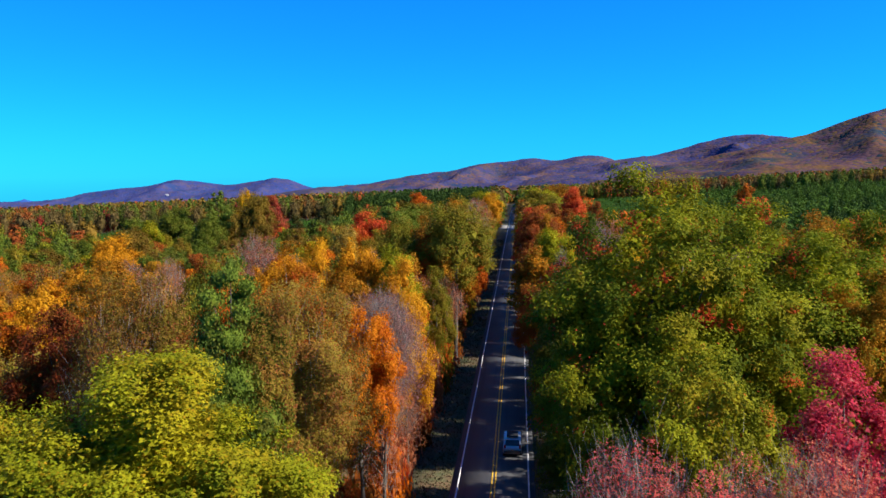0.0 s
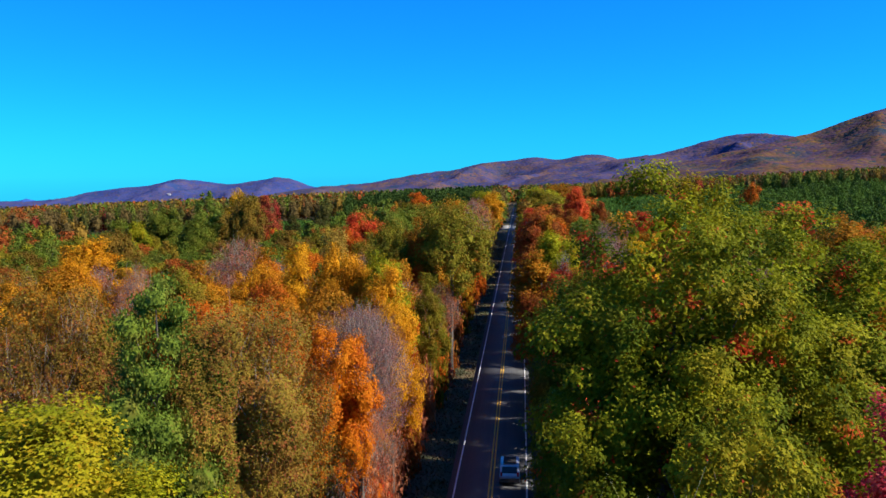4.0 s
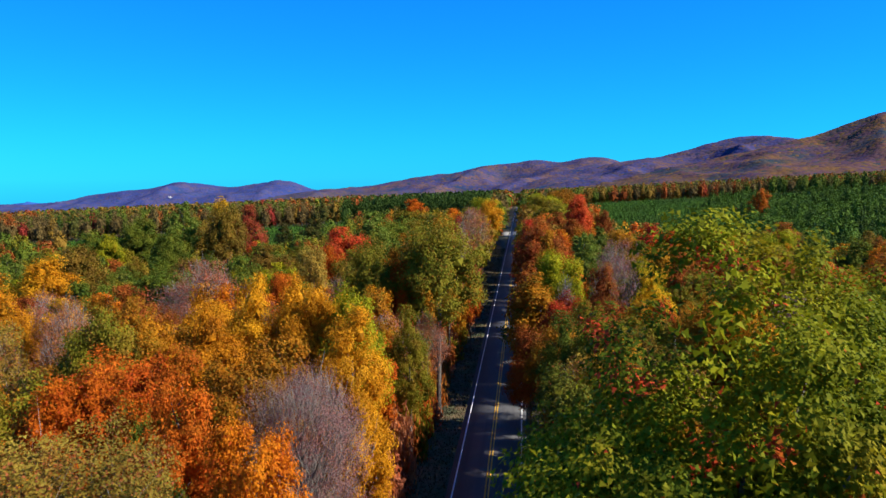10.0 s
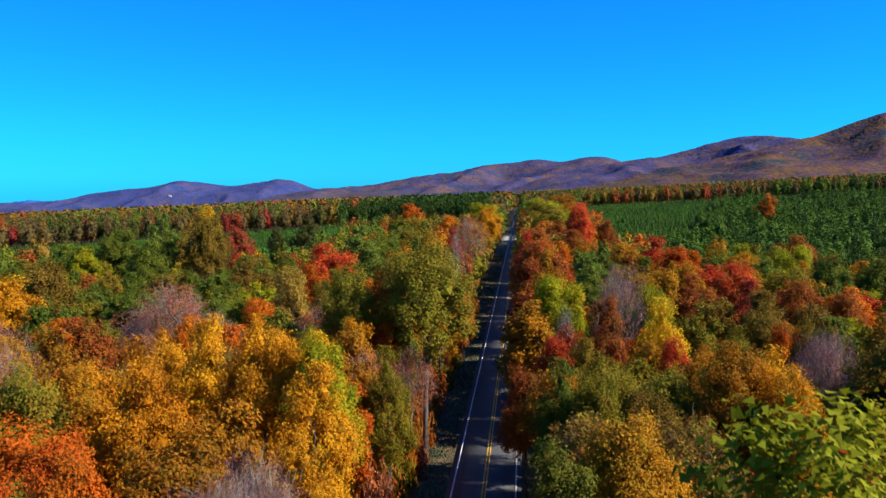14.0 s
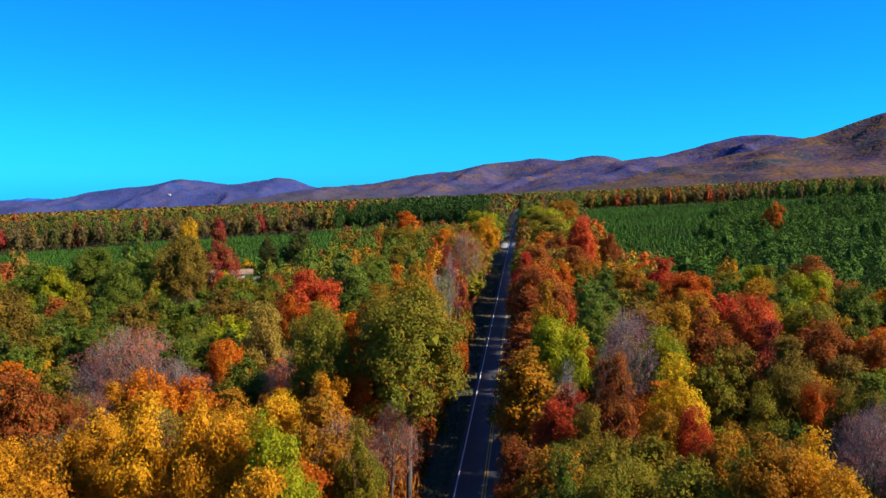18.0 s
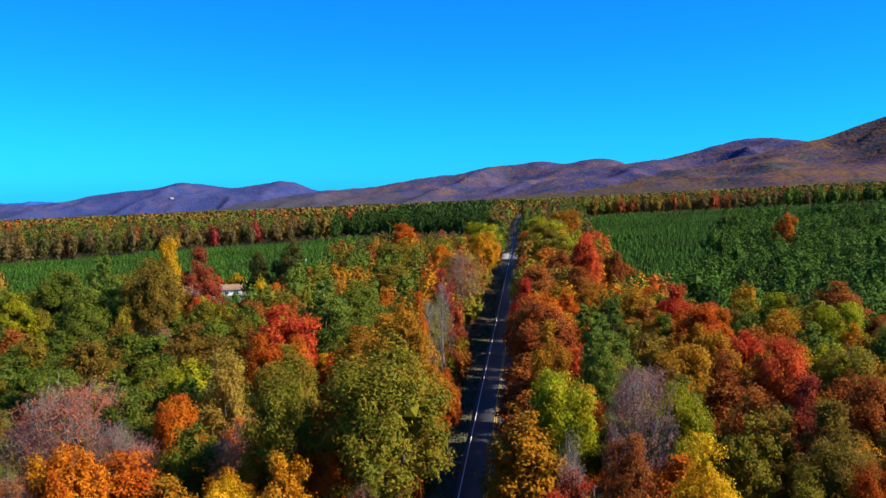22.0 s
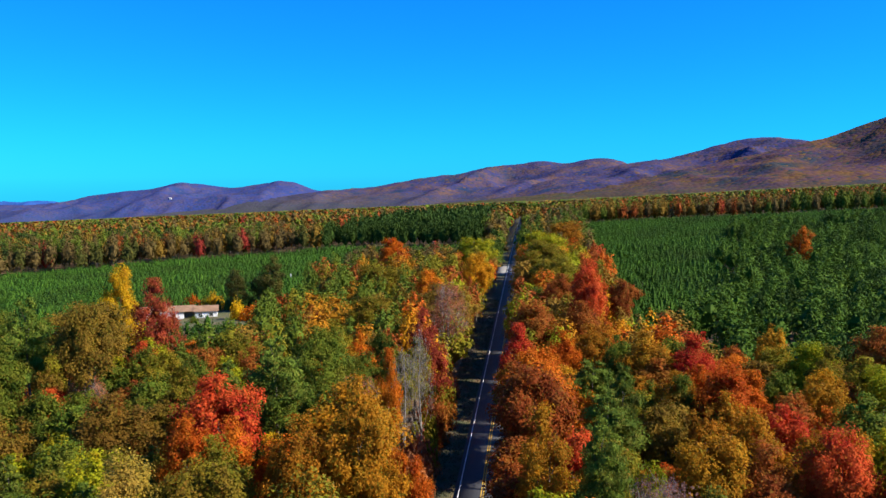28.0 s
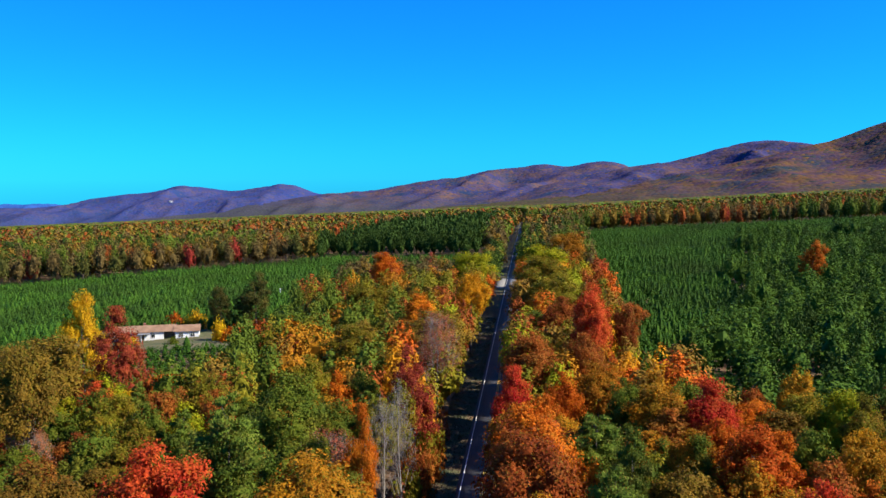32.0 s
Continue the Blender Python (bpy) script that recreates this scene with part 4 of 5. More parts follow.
def woods(name, label, spots, level):
    """Joined trees: spots of x, y, radius, height, hue number."""
    rng = np.random.default_rng(len(spots))
    n, size = {0: (1150, 0.44), 1: (70, 1.4), 2: (30, 2.2), 3: (600, 0.54), 4: (170, 1.0)}[level]
    protos = {s: [spray_tree(rng, n, size, s) for _ in range(5)] for s in ("round", "tall", "pine")}
    V, A = [], []
    for x, y, r, h, hue in spots:
        style = "pine" if HUE_NAMES[hue] in ("pine", "spruce") else "tall" if rng.random() < 0.3 or HUE_NAMES[hue] == "needle" else "round"
        v = protos[style][rng.integers(0, 5)]
        w = rng.uniform(0, 6.283)
        cw, sw = math.cos(w) * r / R0, math.sin(w) * r / R0
        q = np.empty_like(v)
        q[:, 0], q[:, 1] = v[:, 0] * cw - v[:, 1] * sw + x, v[:, 0] * sw + v[:, 1] * cw + y
        low = v[:, 2].min() * (1.0 if HUE_NAMES[hue] == "pine" else 0.7 if level == 0 else 0.45)
        q[:, 2] = (low + (v[:, 2] - v[:, 2].min()) * (H0 - low) / (v[:, 2].max() - v[:, 2].min())) * h / H0 + float(land(x, y))
        V.append(q)
        A.append(np.full(len(q), (hue + 0.5) / len(HUE_NAMES)))
    if not V:
        return
    V, A = np.concatenate(V), np.concatenate(A)
    ob = new(name, mesh_of(name, V, np.arange(len(V)).reshape(-1, 3), [WOODS], A))
    tagged(ob, label, "woods", kind="stuff")


def trunks(name, label, spots):
    V, F = [], []
    for x, y, r, h, hue in spots:
        z = float(land(x, y))
        v, f = tube([(x, y, z - 0.3), (x, y, z + h * 0.7)], [0.26, 0.12], 4)
        o = len(V)
        V += v
        F += [tuple(i + o for i in q) for q in f]
    if V:
        tagged(new(name, mesh_of(name, V, F, [BARK])), label, "trunks", kind="stuff")


def scatter(x0, x1, y0, y1, gap, tries, test, radii, heights, mixer, seed):
    rnd = random.Random(seed)
    out = []
    for _ in range(tries):
        x, y = rnd.uniform(x0, x1), rnd.uniform(y0, y1)
        if not test(x, y):
            continue
        r = rnd.uniform(*radii)
        if not free(x, y, r * gap):
            continue
        take(x, y, r)
        tall = 0.66 if -95 < x < -6 and 400 < y < 598 else 0.6 if -150 < x < -58 and 236 < y < 345 else 1.0      # lower growth between the field and the road
        out.append((x, y, r, rnd.uniform(*heights) * tall, HUE_NAMES.index(mixer(x, y, rnd))))
    return out


def mixer_mid(x, y, rnd):
    if -22 < x < 32:
        return rnd.choice(MIXES["belt"])
    return rnd.choice([h for h in MIXES["mid_left" if x < 0 else "mid_right"] if h not in ("peach", "mauve", "orange")])


def dark_stand(x, y):
    return -124 + (y - 640) * 0.1 < x < -22 and LEFT_END(x) - 1 < y < 960


def mixer_far(x, y, rnd):
    if dark_stand(x, y):
        return "spruce"
    # the front rows along the left field take the kinds darkened for shade
    if x < -20 and y < LEFT_END(x) + 16:
        return rnd.choice(MIXES["front"])
    zone = float(grid_noise(x / 46, y / 34, 12)) * 0.75 + rnd.random() * 0.25      # stands of one kind
    return MIXES["far"][int(zone * len(MIXES["far"]))]


def seen_ahead(x, y):
    return -0.70 * y - 20 < x < 0.46 * y + 20


# woods out of view, added to close the surroundings and cast shade
def beside(x, y):
    return is_wood(x, y) and (x < -0.66 * y - 12 or x > 0.43 * y + 12 or y < 12)


spots = scatter(-150, 105, -75, NEAR_END, 0.74, 6000, beside, (3.2, 4.8), (11.5, 16.0), lambda x, y, rnd: rnd.choice(MIXES["near_left" if x < 0 else "near_right"]), 20)
woods("woods_beside_the_road", "unseen mixed autumn woods beside and behind the view", spots, 4)
spots = scatter(-260, 130, NEAR_END, 430, 0.72, 12000, lambda x, y: is_wood(x, y) and not in_gap(x, y) and seen_ahead(x, y), (3.0, 4.8), (12.5, 20.0), mixer_mid, 21)
woods("mixed_woods", "closed canopy of mixed oaks, maples and pines in autumn colours", spots, 0)
trunks("wood_trunks", "grey trunks under the autumn canopy", spots[::2])
spots = scatter(-520, 400, 430, 960, 0.72, 26000, lambda x, y: is_wood(x, y) and not in_gap(x, y) and seen_ahead(x, y), (3.4, 5.2), (16.0, 22.0), mixer_far, 22)
front = [s for s in spots if (s[0] < -20 and s[1] < max(LEFT_END(s[0]), 600) + 45) or (s[0] > 30 and s[1] < 850) or (-30 < s[0] < 60 and s[1] < 640)]
rest = [s for s in spots if s not in set(front)]
woods("edge_woods", "tall autumn woods along the far edge of the pine fields", front, 3)
woods("inner_woods", "autumn woods behind the edge of the pine fields", rest, 1)
trunks("edge_trunks", "straight grey trunks at the edge of the woods", front[::3])
spots = scatter(-900, 600, 960, 1300, 0.8, 14000, lambda x, y: seen_ahead(x, y) and abs(x) > 8, (4.2, 6.4), (16.0, 22.0), mixer_far, 23)
woods("distant_woods", "distant autumn forest canopy on the plain", spots, 2)


def canopy(name, label, x0, x1, y0, y1, step, cell, kinds):
    """The roof of the furthest woods: one uneven sheet of rounded crowns."""
    xs, ys = np.arange(x0, x1, step), np.arange(y0, y1, step * 1.25)
    X, Y = np.meshgrid(xs, ys)
    best, hue = np.full(X.shape, 9.0), np.zeros(X.shape)
    cx, cy = np.floor(X / cell), np.floor(Y / cell)
    for i in (-1, 0, 1):
        for j in (-1, 0, 1):
            a, b_ = cx + i, cy + j
            h1 = np.sin(a * 12.9898 + b_ * 78.233) * 43758.5453
            h2 = np.sin(a * 39.346 + b_ * 11.135) * 24634.6345
            h1, h2 = h1 - np.floor(h1), h2 - np.floor(h2)
            d = np.hypot(X / cell - a - h1, Y / cell - b_ - h2)
            near = d < best
            best, hue = np.where(near, d, best), np.where(near, np.floor((h1 * 7.3 + h2 * 3.1) % 1 * 12), hue)
    Z = land(X, Y) + 19 - np.minimum(best, 1.1) ** 2 * 8 + (grid_noise(X / 40, Y / 40, 9) - 0.5) * 5 + (grid_noise(X / 5, Y / 5, 4) - 0.5) * 2.5
    keep = np.array([HUE_NAMES.index(h) for h in MIXES[kinds]])[hue.astype(int) % 12]
    n, m_ = len(xs), len(ys)
    idx = np.arange(n * m_).reshape(m_, n)
    q = np.stack([idx[:-1, :-1], idx[:-1, 1:], idx[1:, 1:], idx[1:, :-1]], -1).reshape(-1, 4)
    mid = np.array([-0.70, 0.46])
    Yq, Xq = Y.ravel()[q[:, 0]], X.ravel()[q[:, 0]]
    q = q[(Xq > mid[0] * Yq - 40) & (Xq < mid[1] * Yq + 40)]
    P = np.stack([X, Y, Z], -1).reshape(-1, 3)[q.ravel()]
    tint = np.repeat(((keep + 0.5) / len(HUE_NAMES)).ravel()[q[:, 0]], 4)
    ob = new(name, mesh_of(name, P, np.arange(len(P)).reshape(-1, 4), [WOODS], tint))
    tagged(ob, label, "forest", kind="stuff")


canopy("forest_canopy", "autumn forest canopy reaching to the foot of the mountains", -1900, 1300, 1270, 2500, 6.0, 12.0, "plain")
canopy("forest_canopy_beyond", "autumn forest canopy on the far plain", -3300, 2000, 2480, 4100, 13.0, 16.0, "beyond")

# ---- young pine plantations ----
def plantation(name, label, test, x0, x1, y0, y1, gap, height, radius, n, size, seed, mat):
    rng = np.random.default_rng(seed)
    gx_, gy_ = np.meshgrid(np.arange(x0, x1, gap), np.arange(y0, y1, gap * 0.8))
    px, py = gx_.ravel() + rng.normal(size=gx_.size) * gap * 0.16, gy_.ravel() + rng.normal(size=gx_.size) * gap * 0.3
    ok = np.array([test(a, b_) and rng.random() > 0.10 for a, b_ in zip(px, py)])
    px, py = px[ok], py[ok]
    forms = [cone_pine(rng, n, size) for _ in range(6)]
    pick = rng.integers(0, 6, len(px))
    hh = (height * rng.uniform(0.6, 1.2, len(px)) * (0.8 + 0.4 * grid_noise(px / 30, py / 30, seed)))
    hh = np.where((px > -140) & (px < -76) & (py < 336), hh * 0.6, hh)
    z = land(px, py)
    V = []
    for k in range(6):
        sel = pick == k
        pos, t, b_ = forms[k]
        h, r = hh[sel][:, None, None], (radius * hh[sel] / height)[:, None, None]
        P = pos[None] * np.concatenate([r, r, h], 2) + np.stack([px[sel], py[sel], z[sel]], 1)[:, None, :]
        s = size * (1.15 - pos[:, 2])[None, :, None] + 0.12
        V.append(np.stack([P + t[None] * s * 0.9, P - t[None] * s * 0.4 + b_[None] * s * 0.75, P - t[None] * s * 0.4 - b_[None] * s * 0.75], 2).reshape(-1, 3))
        w = np.arange(6) * math.pi / 3
        ring = np.stack([np.cos(w) * 0.5, np.sin(w) * 0.5, np.full(6, 0.05)], 1)
        belt = np.stack([np.cos(w + 0.4) * 0.34, np.sin(w + 0.4) * 0.34, np.full(6, 0.5)], 1)
        tip = np.tile([[0.0, 0.0, 0.82]], (6, 1))
        heart = np.concatenate([np.stack(s_, 1) for s_ in ((ring, np.roll(ring, -1, 0), belt), (np.roll(ring, -1, 0), np.roll(belt, -1, 0), belt), (belt, np.roll(belt, -1, 0), tip))]).reshape(-1, 3)
        V.append((heart[None] * np.concatenate([r, r, h], 2) + np.stack([px[sel], py[sel], z[sel]], 1)[:, None, :]).reshape(-1, 3))
    V = np.concatenate(V)
    ob = new(name, mesh_of(name, V, np.arange(len(V)).reshape(-1, 3), [mat]))
    tagged(ob, label, "plantation", kind="stuff")


def needles(name, a, b_, dull):
    m, nt, b = material(name)
    geo = nt.nodes.new("ShaderNodeNewGeometry")
    c = mix(nt, geo.outputs["Random Per Island"], a, b_)
    c = mix(nt, noise_fac(nt, geo.outputs["Position"], 0.03, 0.45, 0.7), c, dull)
    leafy(nt, b, c, 0.2)
    return m


YOUNG_PINE = needles("young_pine_needles", (0.024, 0.074, 0.010), (0.066, 0.140, 0.013), (0.030, 0.060, 0.009))


def old_pines(x, y):
    return in_right_field(x, y) and x > 52 + 0.21 * (y - 266) + (float(grid_noise(y / 38, x / 60, 6)) - 0.5) * 44 and y < 640 and grid_noise(x / 45, y / 45, 2) > 0.18


plantation("young_pines", "rows of dense green young pines in a field", lambda x, y: in_right_field(x, y) and seen_ahead(x, y) and not old_pines(x, y), 25, 330, 200, 800, 3.4, 5.8, 2.4, 46, 0.55, 31, YOUNG_PINE)
old_spots = scatter(45, 280, 200, 640, 0.80, 10500, lambda x, y: old_pines(x, y) and seen_ahead(x, y), (2.6, 4.3), (9.5, 15.5), lambda x, y, rnd: rnd.choice(("needle", "needle", "needle", "spruce")), 32)
woods("older_pines", "block of taller darker pines in the plantation", old_spots, 3)
plantation("field_pines", "rows of green young pines in the field behind the house", lambda x, y: in_left_field(x, y) and seen_ahead(x, y) and not in_yard(x, y), -420, -14, 270, 650, 3.4, 5.2, 2.4, 46, 0.55, 33, YOUNG_PINE)

# ---- house in the field ----
SIDING = two_tone("white_siding", (0.72, 0.72, 0.70), (0.82, 0.82, 0.80), 0.6, 0.6, 0.12)
SHINGLE = two_tone("tan_shingle", (0.22, 0.125, 0.070), (0.32, 0.19, 0.11), 0.5, 0.9, 0.3, 0.04)
GREY_ROOF = two_tone("grey_metal_roof", (0.22, 0.22, 0.23), (0.32, 0.32, 0.33), 0.4, 0.5, 0.2)
DARK_WOOD = two_tone("weathered_wood", (0.09, 0.075, 0.065), (0.17, 0.14, 0.12), 1.2, 0.9, 0.4, 0.02)
GLASS, nt, b = material("dark_glass", 0.08)
b.inputs["Base Color"].default_value = (0.02, 0.025, 0.03, 1)
b.inputs["Specular IOR Level"].default_value = 0.8
TRIM = two_tone("white_trim", (0.7, 0.7, 0.68), (0.8, 0.8, 0.78), 2, 0.5)


def gable(x0, x1, y0, y1, z, rise, over, bm=None):
    """A pitched roof slab along x."""
    bm = bm or bmesh.new()
    ym = (y0 + y1) / 2
    prof = [(y0 - over, z - 0.1), (ym, z + rise), (y1 + over, z - 0.1), (y1 + over, z + 0.06), (ym, z + rise + 0.18), (y0 - over, z + 0.06)]
    a = [bm.verts.new((x0 - over, yy, zz)) for yy, zz in prof]
    c_ = [bm.verts.new((x1 + over, yy, zz)) for yy, zz in prof]
    n = len(prof)
    bm.faces.new((a[0], a[1], a[4], a[5]))
    bm.faces.new((a[1], a[2], a[3], a[4]))
    bm.faces.new((c_[5], c_[4], c_[1], c_[0]))
    bm.faces.new((c_[4], c_[3], c_[2], c_[1]))
    for i in range(n):
        j = (i + 1) % n
        bm.faces.new((a[j], a[i], c_[i], c_[j]))
    return bm


def window(parent, x, y, z, w, h):
    win = part("window", box(x - w / 2, y - 0.05, z, x + w / 2, y + 0.02, z + h), GLASS, parent, "dark window pane")
    bm = bmesh.new()
    for x0, x1, z0, z1 in ((-w / 2 - 0.09, -w / 2, -0.09, h + 0.09), (w / 2, w / 2 + 0.09, -0.09, h + 0.09), (-w / 2, w / 2, -0.09, 0), (-w / 2, w / 2, h, h + 0.09), (-0.03, 0.03, 0, h)):
        box(x + x0, y - 0.09, z + z0, x + x1, y + 0.02, z + z1, 0, bm)
    part("window_frame", bm, TRIM, win)


house = new("house")
house.matrix_world = pose(-113, 358, float(land(-113, 358)) - 0.1, 0, 0, 20)
tagged(house, "long white single-storey house with a tan shingle roof", "house")
part("wall", box(-13, -3.2, 0.0, 2.0, 3.2, 3.0, 0.03), SIDING, house, "white clapboard wall")
part("wall", box(5.6, -4.0, 0.0, 13, 2.6, 2.9, 0.03), SIDING, house, "white wall of the end room")
part("wall", box(2.02, -1.0, 0.0, 5.58, 2.4, 2.7, 0.03), DARK_WOOD, house, "dark recessed porch wall")
part("roof", gable(-13, 5.4, -3.2, 3.2, 3.0, 1.5, 0.5), SHINGLE, house, "tan shingle roof")
part("roof", gable(5.6, 13, -4.0, 2.6, 2.92, 1.4, 0.5), SHINGLE, house, "tan shingle roof")
part("chimney", box(-4.4, 0.6, 3.6, -3.6, 1.3, 5.3, 0.04), two_tone("brick", (0.25, 0.10, 0.07), (0.34, 0.15, 0.10), 2, 0.9, 0.3), house)
for wx in (-11.2, -8.2, -1.2):
    window(house, wx, -3.24, 1.1, 1.1, 1.3)
for wx in (7.4, 11.0):
    window(house, wx, -4.04, 1.1, 1.2, 1.3)
door = part("door", box(-4.9, -3.28, 0.15, -3.9, -3.2, 2.2), DARK_WOOD, house, "dark front door")
part("door_handle", box(-4.05, -3.34, 1.1, -3.98, -3.28, 1.2), GREY_ROOF, door)
bm = bmesh.new()
box(-7.2, -5.4, 2.55, -2.0, -3.2, 2.68, 0.02, bm)
part("porch_roof", bm, GREY_ROOF, house, "grey sheet porch roof")
for sx in (-7.1, -4.6, -2.1):
    part("post", box(sx - 0.06, -5.3, 0.0, sx + 0.06, -5.18, 2.56), TRIM, house)
part("step", box(-5.2, -4.3, 0.0, -3.6, -3.2, 0.2, 0.02), GRAVEL, house)

bmy = bmesh.new()
bmesh.ops.create_grid(bmy, x_segments=24, y_segments=14, size=1)
for v in bmy.verts:
    xx, yy = -110 + v.co.x * 29, 354.5 + v.co.y * 17.5
    v.co = (xx, yy, float(land(xx, yy)) + 0.30)
yard = part("yard", bmy, MEADOW, None)
tagged(yard, "mown dry grass yard round the house", "lawn", kind="structure")

shed = new("shed")
shed.matrix_world = pose(-124, 283, float(land(-124, 283)) - 0.1, 0, 0, 8)
tagged(shed, "grey weathered shed with a metal roof among pines", "shed")
part("wall", box(-5, -3, 0, 5, 3, 2.8, 0.03), DARK_WOOD, shed)
part("roof", gable(-5, 5, -3, 3, 2.8, 1.6, 0.5), GREY_ROOF, shed, "grey metal roof")
part("door", box(-1.2, -3.08, 0.1, 1.2, -3.0, 2.3), GREY_ROOF, shed)

pole = new("marker_post")
pole.location = (-97, 441, float(land(-97, 441)))
tagged(pole, "small white box on a post in the pine field", "post")
part("post", box(-0.08, -0.08, 0, 0.08, 0.08, 4.6, 0.01), TRIM, pole)
part("box", box(-0.25, -0.22, 4.6, 0.25, 0.22, 5.3, 0.05), SIDING, pole, "white box")


# ---- shrubs round the house and along the verge ----
def shrub_mesh(seed, n, size):
    rng = np.random.default_rng(seed)
    d = unit(rng.normal(size=(n, 3)) + np.array([0, 0, 0.4]))
    d[:, 2] = np.abs(d[:, 2])
    lump = 1 + 0.3 * np.sin(d[:, 0] * 5 + seed) * np.sin(d[:, 1] * 6)
    pos = d * (rng.uniform(0.55, 1.05, n) * lump)[:, None]
    v = tri_leaves(rng, pos, unit(d + rng.normal(size=(n, 3)) * 0.5), size)
    return mesh_of("leaves", v, np.arange(len(v)).reshape(-1, 3), [LEAVES["green"]])


SHRUBS = [shrub_mesh(s, 1500, 0.09) for s in (1, 2, 3)]
SHRUB_COUNT = [0]


def shrub(x, y, r, h, hue):
    i = SHRUB_COUNT[0]
    SHRUB_COUNT[0] += 1
    root = new("shrub")
    root.location = (x, y, float(land(x, y)) - 0.05)
    root.scale, root.rotation_euler = (r, r, h), (0, 0, i * 1.7)
    tagged(root, {"yellow": "bright yellow autumn shrub", "green": "dark green bush", "orange": "orange autumn shrub", "russet": "rusty brown roadside bush",
                  "olive": "olive-green roadside bush", "red": "red autumn bush at the road's edge", "peach": "pinkish half-bare roadside bush"}[hue] + " in the grass", "shrub", "shrubs")
    o = new("leaves", SHRUBS[i % 3])
    paint(o, hue)
    o.parent = root
    s, f = join_tubes([tube([(0, 0, 0), (0.2 * math.cos(k), 0.2 * math.sin(k), 0.6)], [0.03, 0.012], 4) for k in (0, 2, 4)])
    st = new("stems", mesh_of("stems", s, f, [BARK]))
    st.parent = root


for x, y, r, h, hue in ((-128, 352, 1.8, 3.4, "yellow"), (-116, 346, 2.2, 3.2, "yellow"), (-122, 352, 1.8, 3.0, "green"), (-103, 347, 1.6, 2.6, "green"), (-90, 352, 2.4, 6.5, "yellow"),
                        (-107, 375, 3.5, 6.0, "yellow"), (-116, 378, 3.0, 5.0, "orange"), (-84, 350, 4.5, 5.0, "orange"), (-78, 346, 3.6, 4.5, "russet"), (-70, 320, 3.0, 4.2, "orange")):
    shrub(x, y, r, h, hue)
edge_rng = random.Random(5)
for k in range(60):
    y = 62 + k * 5.2 + edge_rng.uniform(-2, 2)
    shrub(-10.6 - edge_rng.uniform(0, 1.6), y, edge_rng.uniform(1.0, 1.9), edge_rng.uniform(1.2, 3.0), edge_rng.choice(("russet", "olive", "green", "peach", "olive", "red")))
for k in range(44):
    y = 48 + k * 4.7 + edge_rng.uniform(-1.6, 1.6)
    shrub(-8.9 - edge_rng.uniform(0, 1.4), y, edge_rng.uniform(1.8, 2.7), edge_rng.uniform(3.5, 8.0), edge_rng.choice(("russet", "olive", "orange", "peach", "russet", "peach", "olive", "red")))
for k in range(22):
    y = 118 + k * 14 + edge_rng.uniform(-4, 4)
    shrub(7.4 + edge_rng.uniform(0, 1.2), y, edge_rng.uniform(1.0, 1.8), edge_rng.uniform(1.2, 2.6), edge_rng.choice(("russet", "olive", "green", "red")))

# ---- the van in the right lane ----
PAINT = two_tone("silver_paint", (0.42, 0.43, 0.45), (0.46, 0.47, 0.49), 0.5, 0.3, 0, 0, 0.6)
RUBBER = two_tone("tyre_rubber", (0.02, 0.02, 0.02), (0.035, 0.035, 0.035), 5, 0.9)
LAMP_RED, nt, b = material("red_lamp_glass", 0.2)
b.inputs["Base Color"].default_value = (0.35, 0.01, 0.01, 1)
van = new("van")
van.location = (1.75, 86.8, 0.055)
tagged(van, "silver passenger van driving on the asphalt road", "car")
bm = bmesh.new()
prof = [(-2.4, 0.35), (-2.45, 0.9), (-2.35, 1.15), (-2.05, 1.85), (0.6, 1.9), (1.35, 1.2), (2.35, 1.0), (2.45, 0.6), (2.4, 0.35)]
lo = [bm.verts.new((-0.95 + 0.10 * (z > 1.3), yy, z)) for yy, z in prof]
hi = [bm.verts.new((0.95 - 0.10 * (z > 1.3), yy, z)) for yy, z in prof]
bm.faces.new(lo)
bm.faces.new(hi[::-1])
for i in range(len(prof)):
    j = (i + 1) % len(prof)
    bm.faces.new((lo[j], lo[i], hi[i], hi[j]))
bmesh.ops.recalc_face_normals(bm, faces=bm.faces)
bmesh.ops.bevel(bm, geom=bm.edges[:], offset=0.06, segments=2, affect="EDGES")
part("body", bm, PAINT, van)
bm = bmesh.new()
q = [bm.verts.new(c_) for c_ in ((-0.74, -2.36, 1.22), (0.74, -2.36, 1.22), (0.70, -2.12, 1.78), (-0.70, -2.12, 1.78))]
bm.faces.new(q)
bmesh.ops.solidify(bm, geom=bm.faces[:], thickness=0.03)
part("rear_window", bm, GLASS, van)
bm = bmesh.new()
q = [bm.verts.new(c_) for c_ in ((-0.74, 1.36, 1.25), (0.74, 1.36, 1.25), (0.70, 0.68, 1.86), (-0.70, 0.68, 1.86))]
bm.faces.new(q)
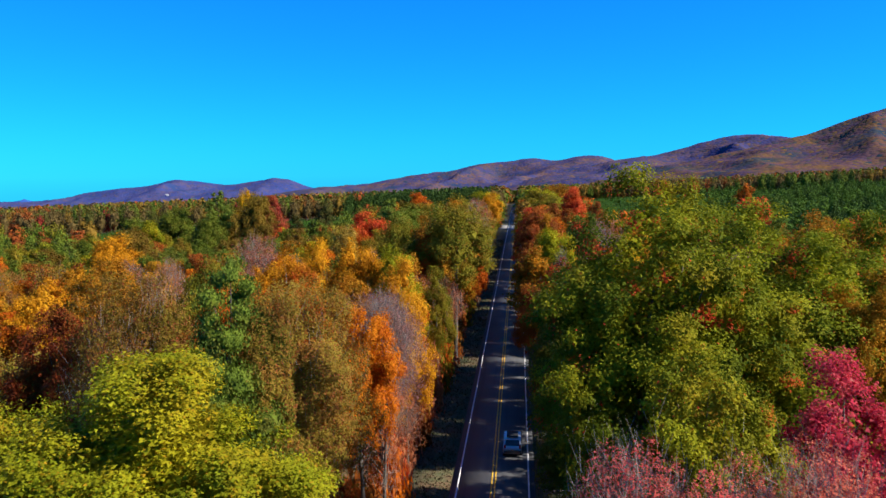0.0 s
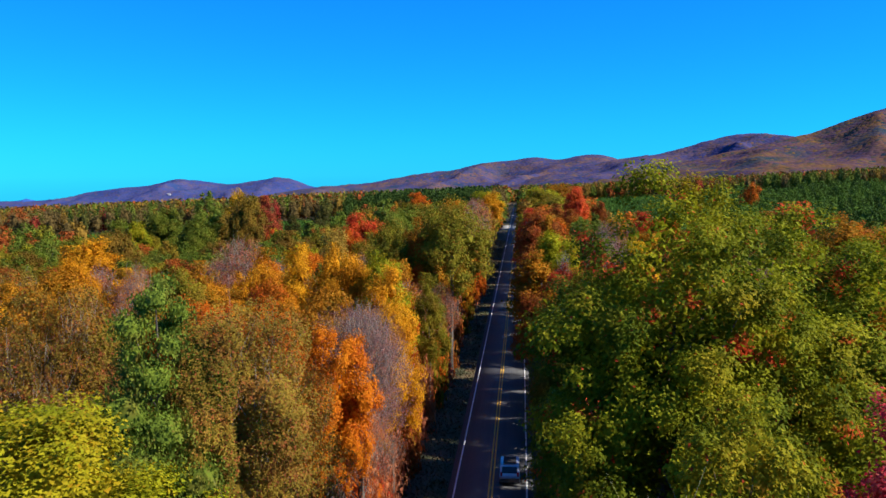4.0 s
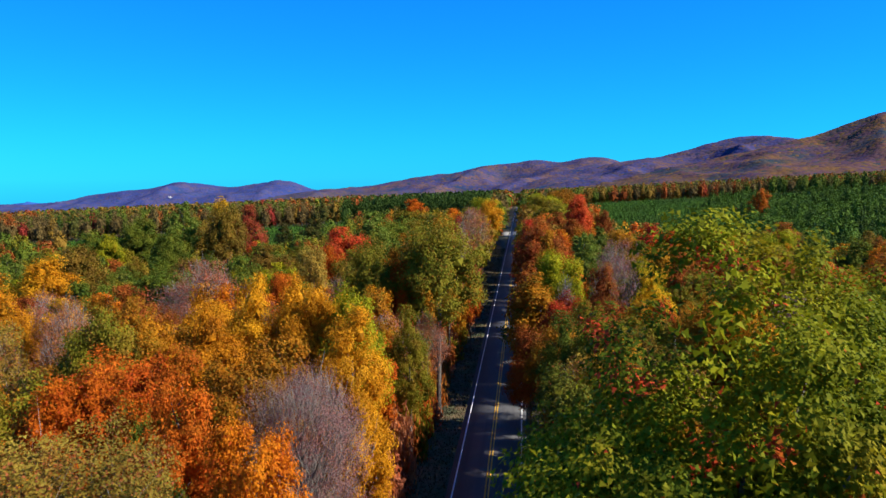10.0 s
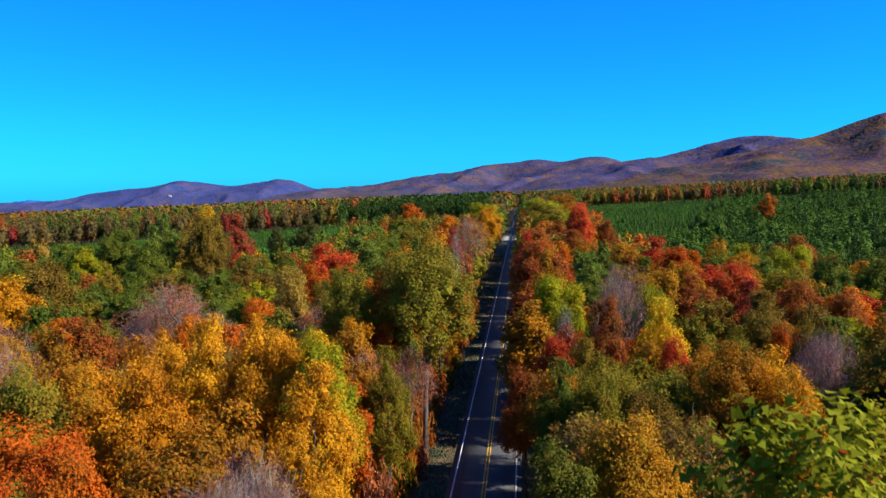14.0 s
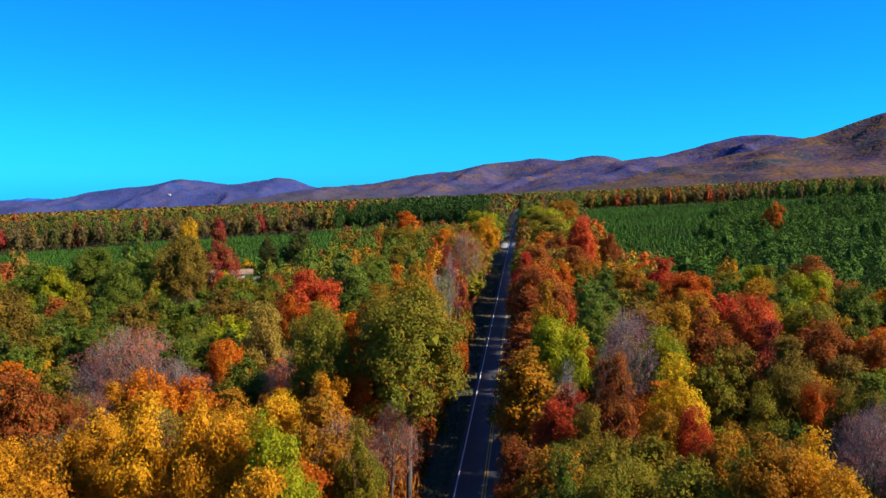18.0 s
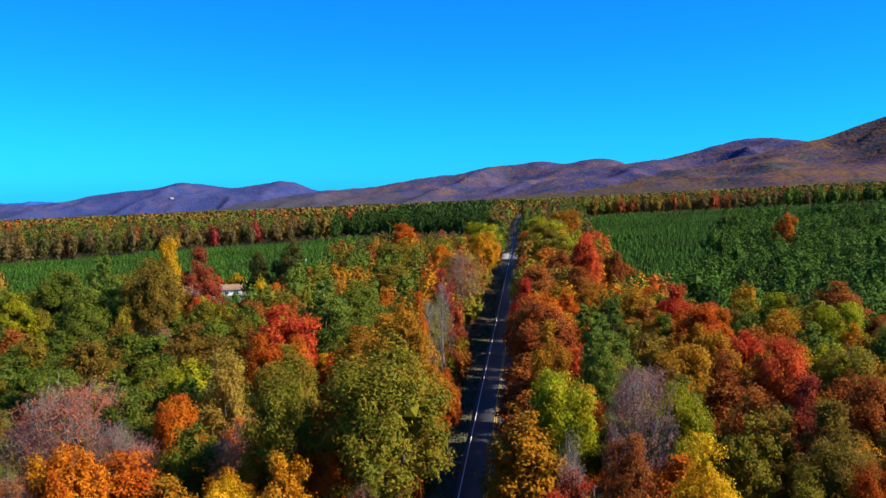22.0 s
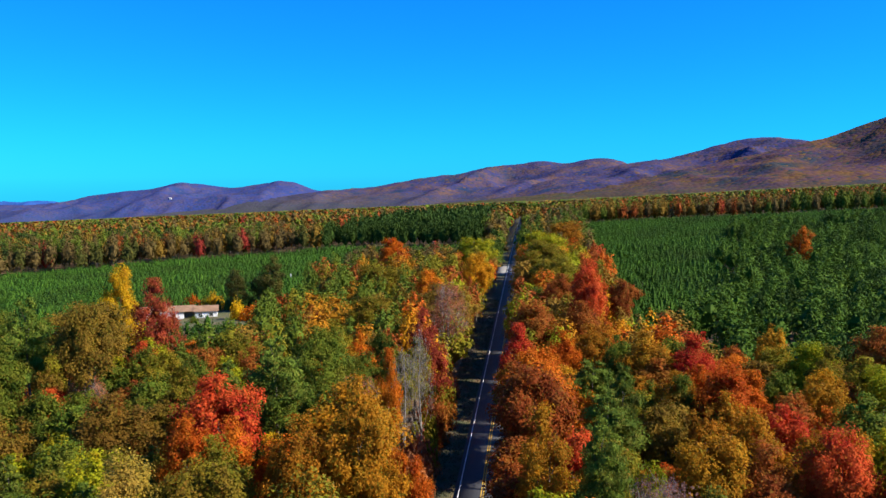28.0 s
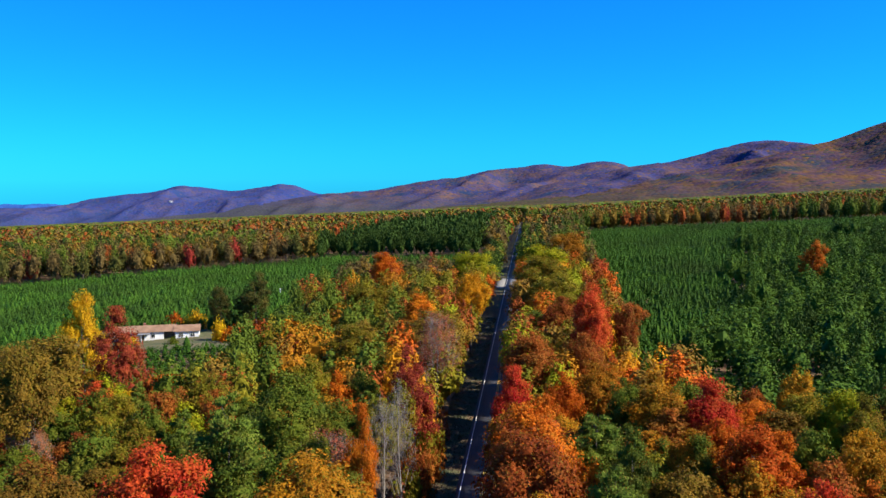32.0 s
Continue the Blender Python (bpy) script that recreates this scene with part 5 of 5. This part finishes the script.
bmesh.ops.solidify(bm, geom=bm.faces[:], thickness=0.03)
part("windscreen", bm, GLASS, van)
for sx in (-1, 1):
    part("side_window", box(sx * 0.93 - 0.02, -1.9, 1.28, sx * 0.93 + 0.02, 0.7, 1.72, 0.01), GLASS, van)
    part("tail_lamp", box(sx * 0.78 - 0.1, -2.46, 0.95, sx * 0.78 + 0.1, -2.38, 1.35, 0.02), LAMP_RED, van, "red tail lamp")
    for wy in (-1.5, 1.5):
        bm = bmesh.new()
        bmesh.ops.create_cone(bm, cap_ends=True, segments=20, radius1=0.34, radius2=0.34, depth=0.22)
        bmesh.ops.rotate(bm, verts=bm.verts, matrix=Matrix.Rotation(radians(90), 3, "Y"))
        bmesh.ops.translate(bm, verts=bm.verts, vec=(sx * 0.86, wy, 0.34))
        part("wheel", bm, RUBBER, van)
part("bumper", box(-0.9, -2.52, 0.42, 0.9, -2.38, 0.72, 0.04), two_tone("dark_plastic", (0.03, 0.03, 0.03), (0.05, 0.05, 0.05), 4, 0.6), van)
part("roof_rack", box(-0.6, -1.6, 1.93, 0.6, 0.3, 1.97, 0.01), RUBBER, van)

# ---- grass along the verges ----
rng = np.random.default_rng(3)
n = 26000
side = rng.random(n) < 0.72
gx_ = np.where(side, rng.uniform(-9.6, -4.1, n), rng.uniform(4.1, 8.2, n))
gy_ = 55 + rng.random(n) ** 1.2 * 330
h = rng.uniform(0.08, 0.26, n) * (0.6 + grid_noise(gx_ * 0.6, gy_ * 0.4, 8))
w = rng.uniform(0, 6.283, n)
base = np.stack([gx_, gy_, np.zeros(n) + 0.0], 1)
sv = np.stack([np.cos(w), np.sin(w), np.zeros(n)], 1) * 0.09
tip = base + np.stack([rng.normal(size=n) * 0.08, rng.normal(size=n) * 0.08, h], 1)
V = np.stack([base - sv, base + sv, tip], 1).reshape(-1, 3)
tagged(new("verge_grass", mesh_of("verge_grass", V, np.arange(len(V)).reshape(-1, 3), [VERGE])), "tufts of grass along the road verges", "grass", kind="stuff")
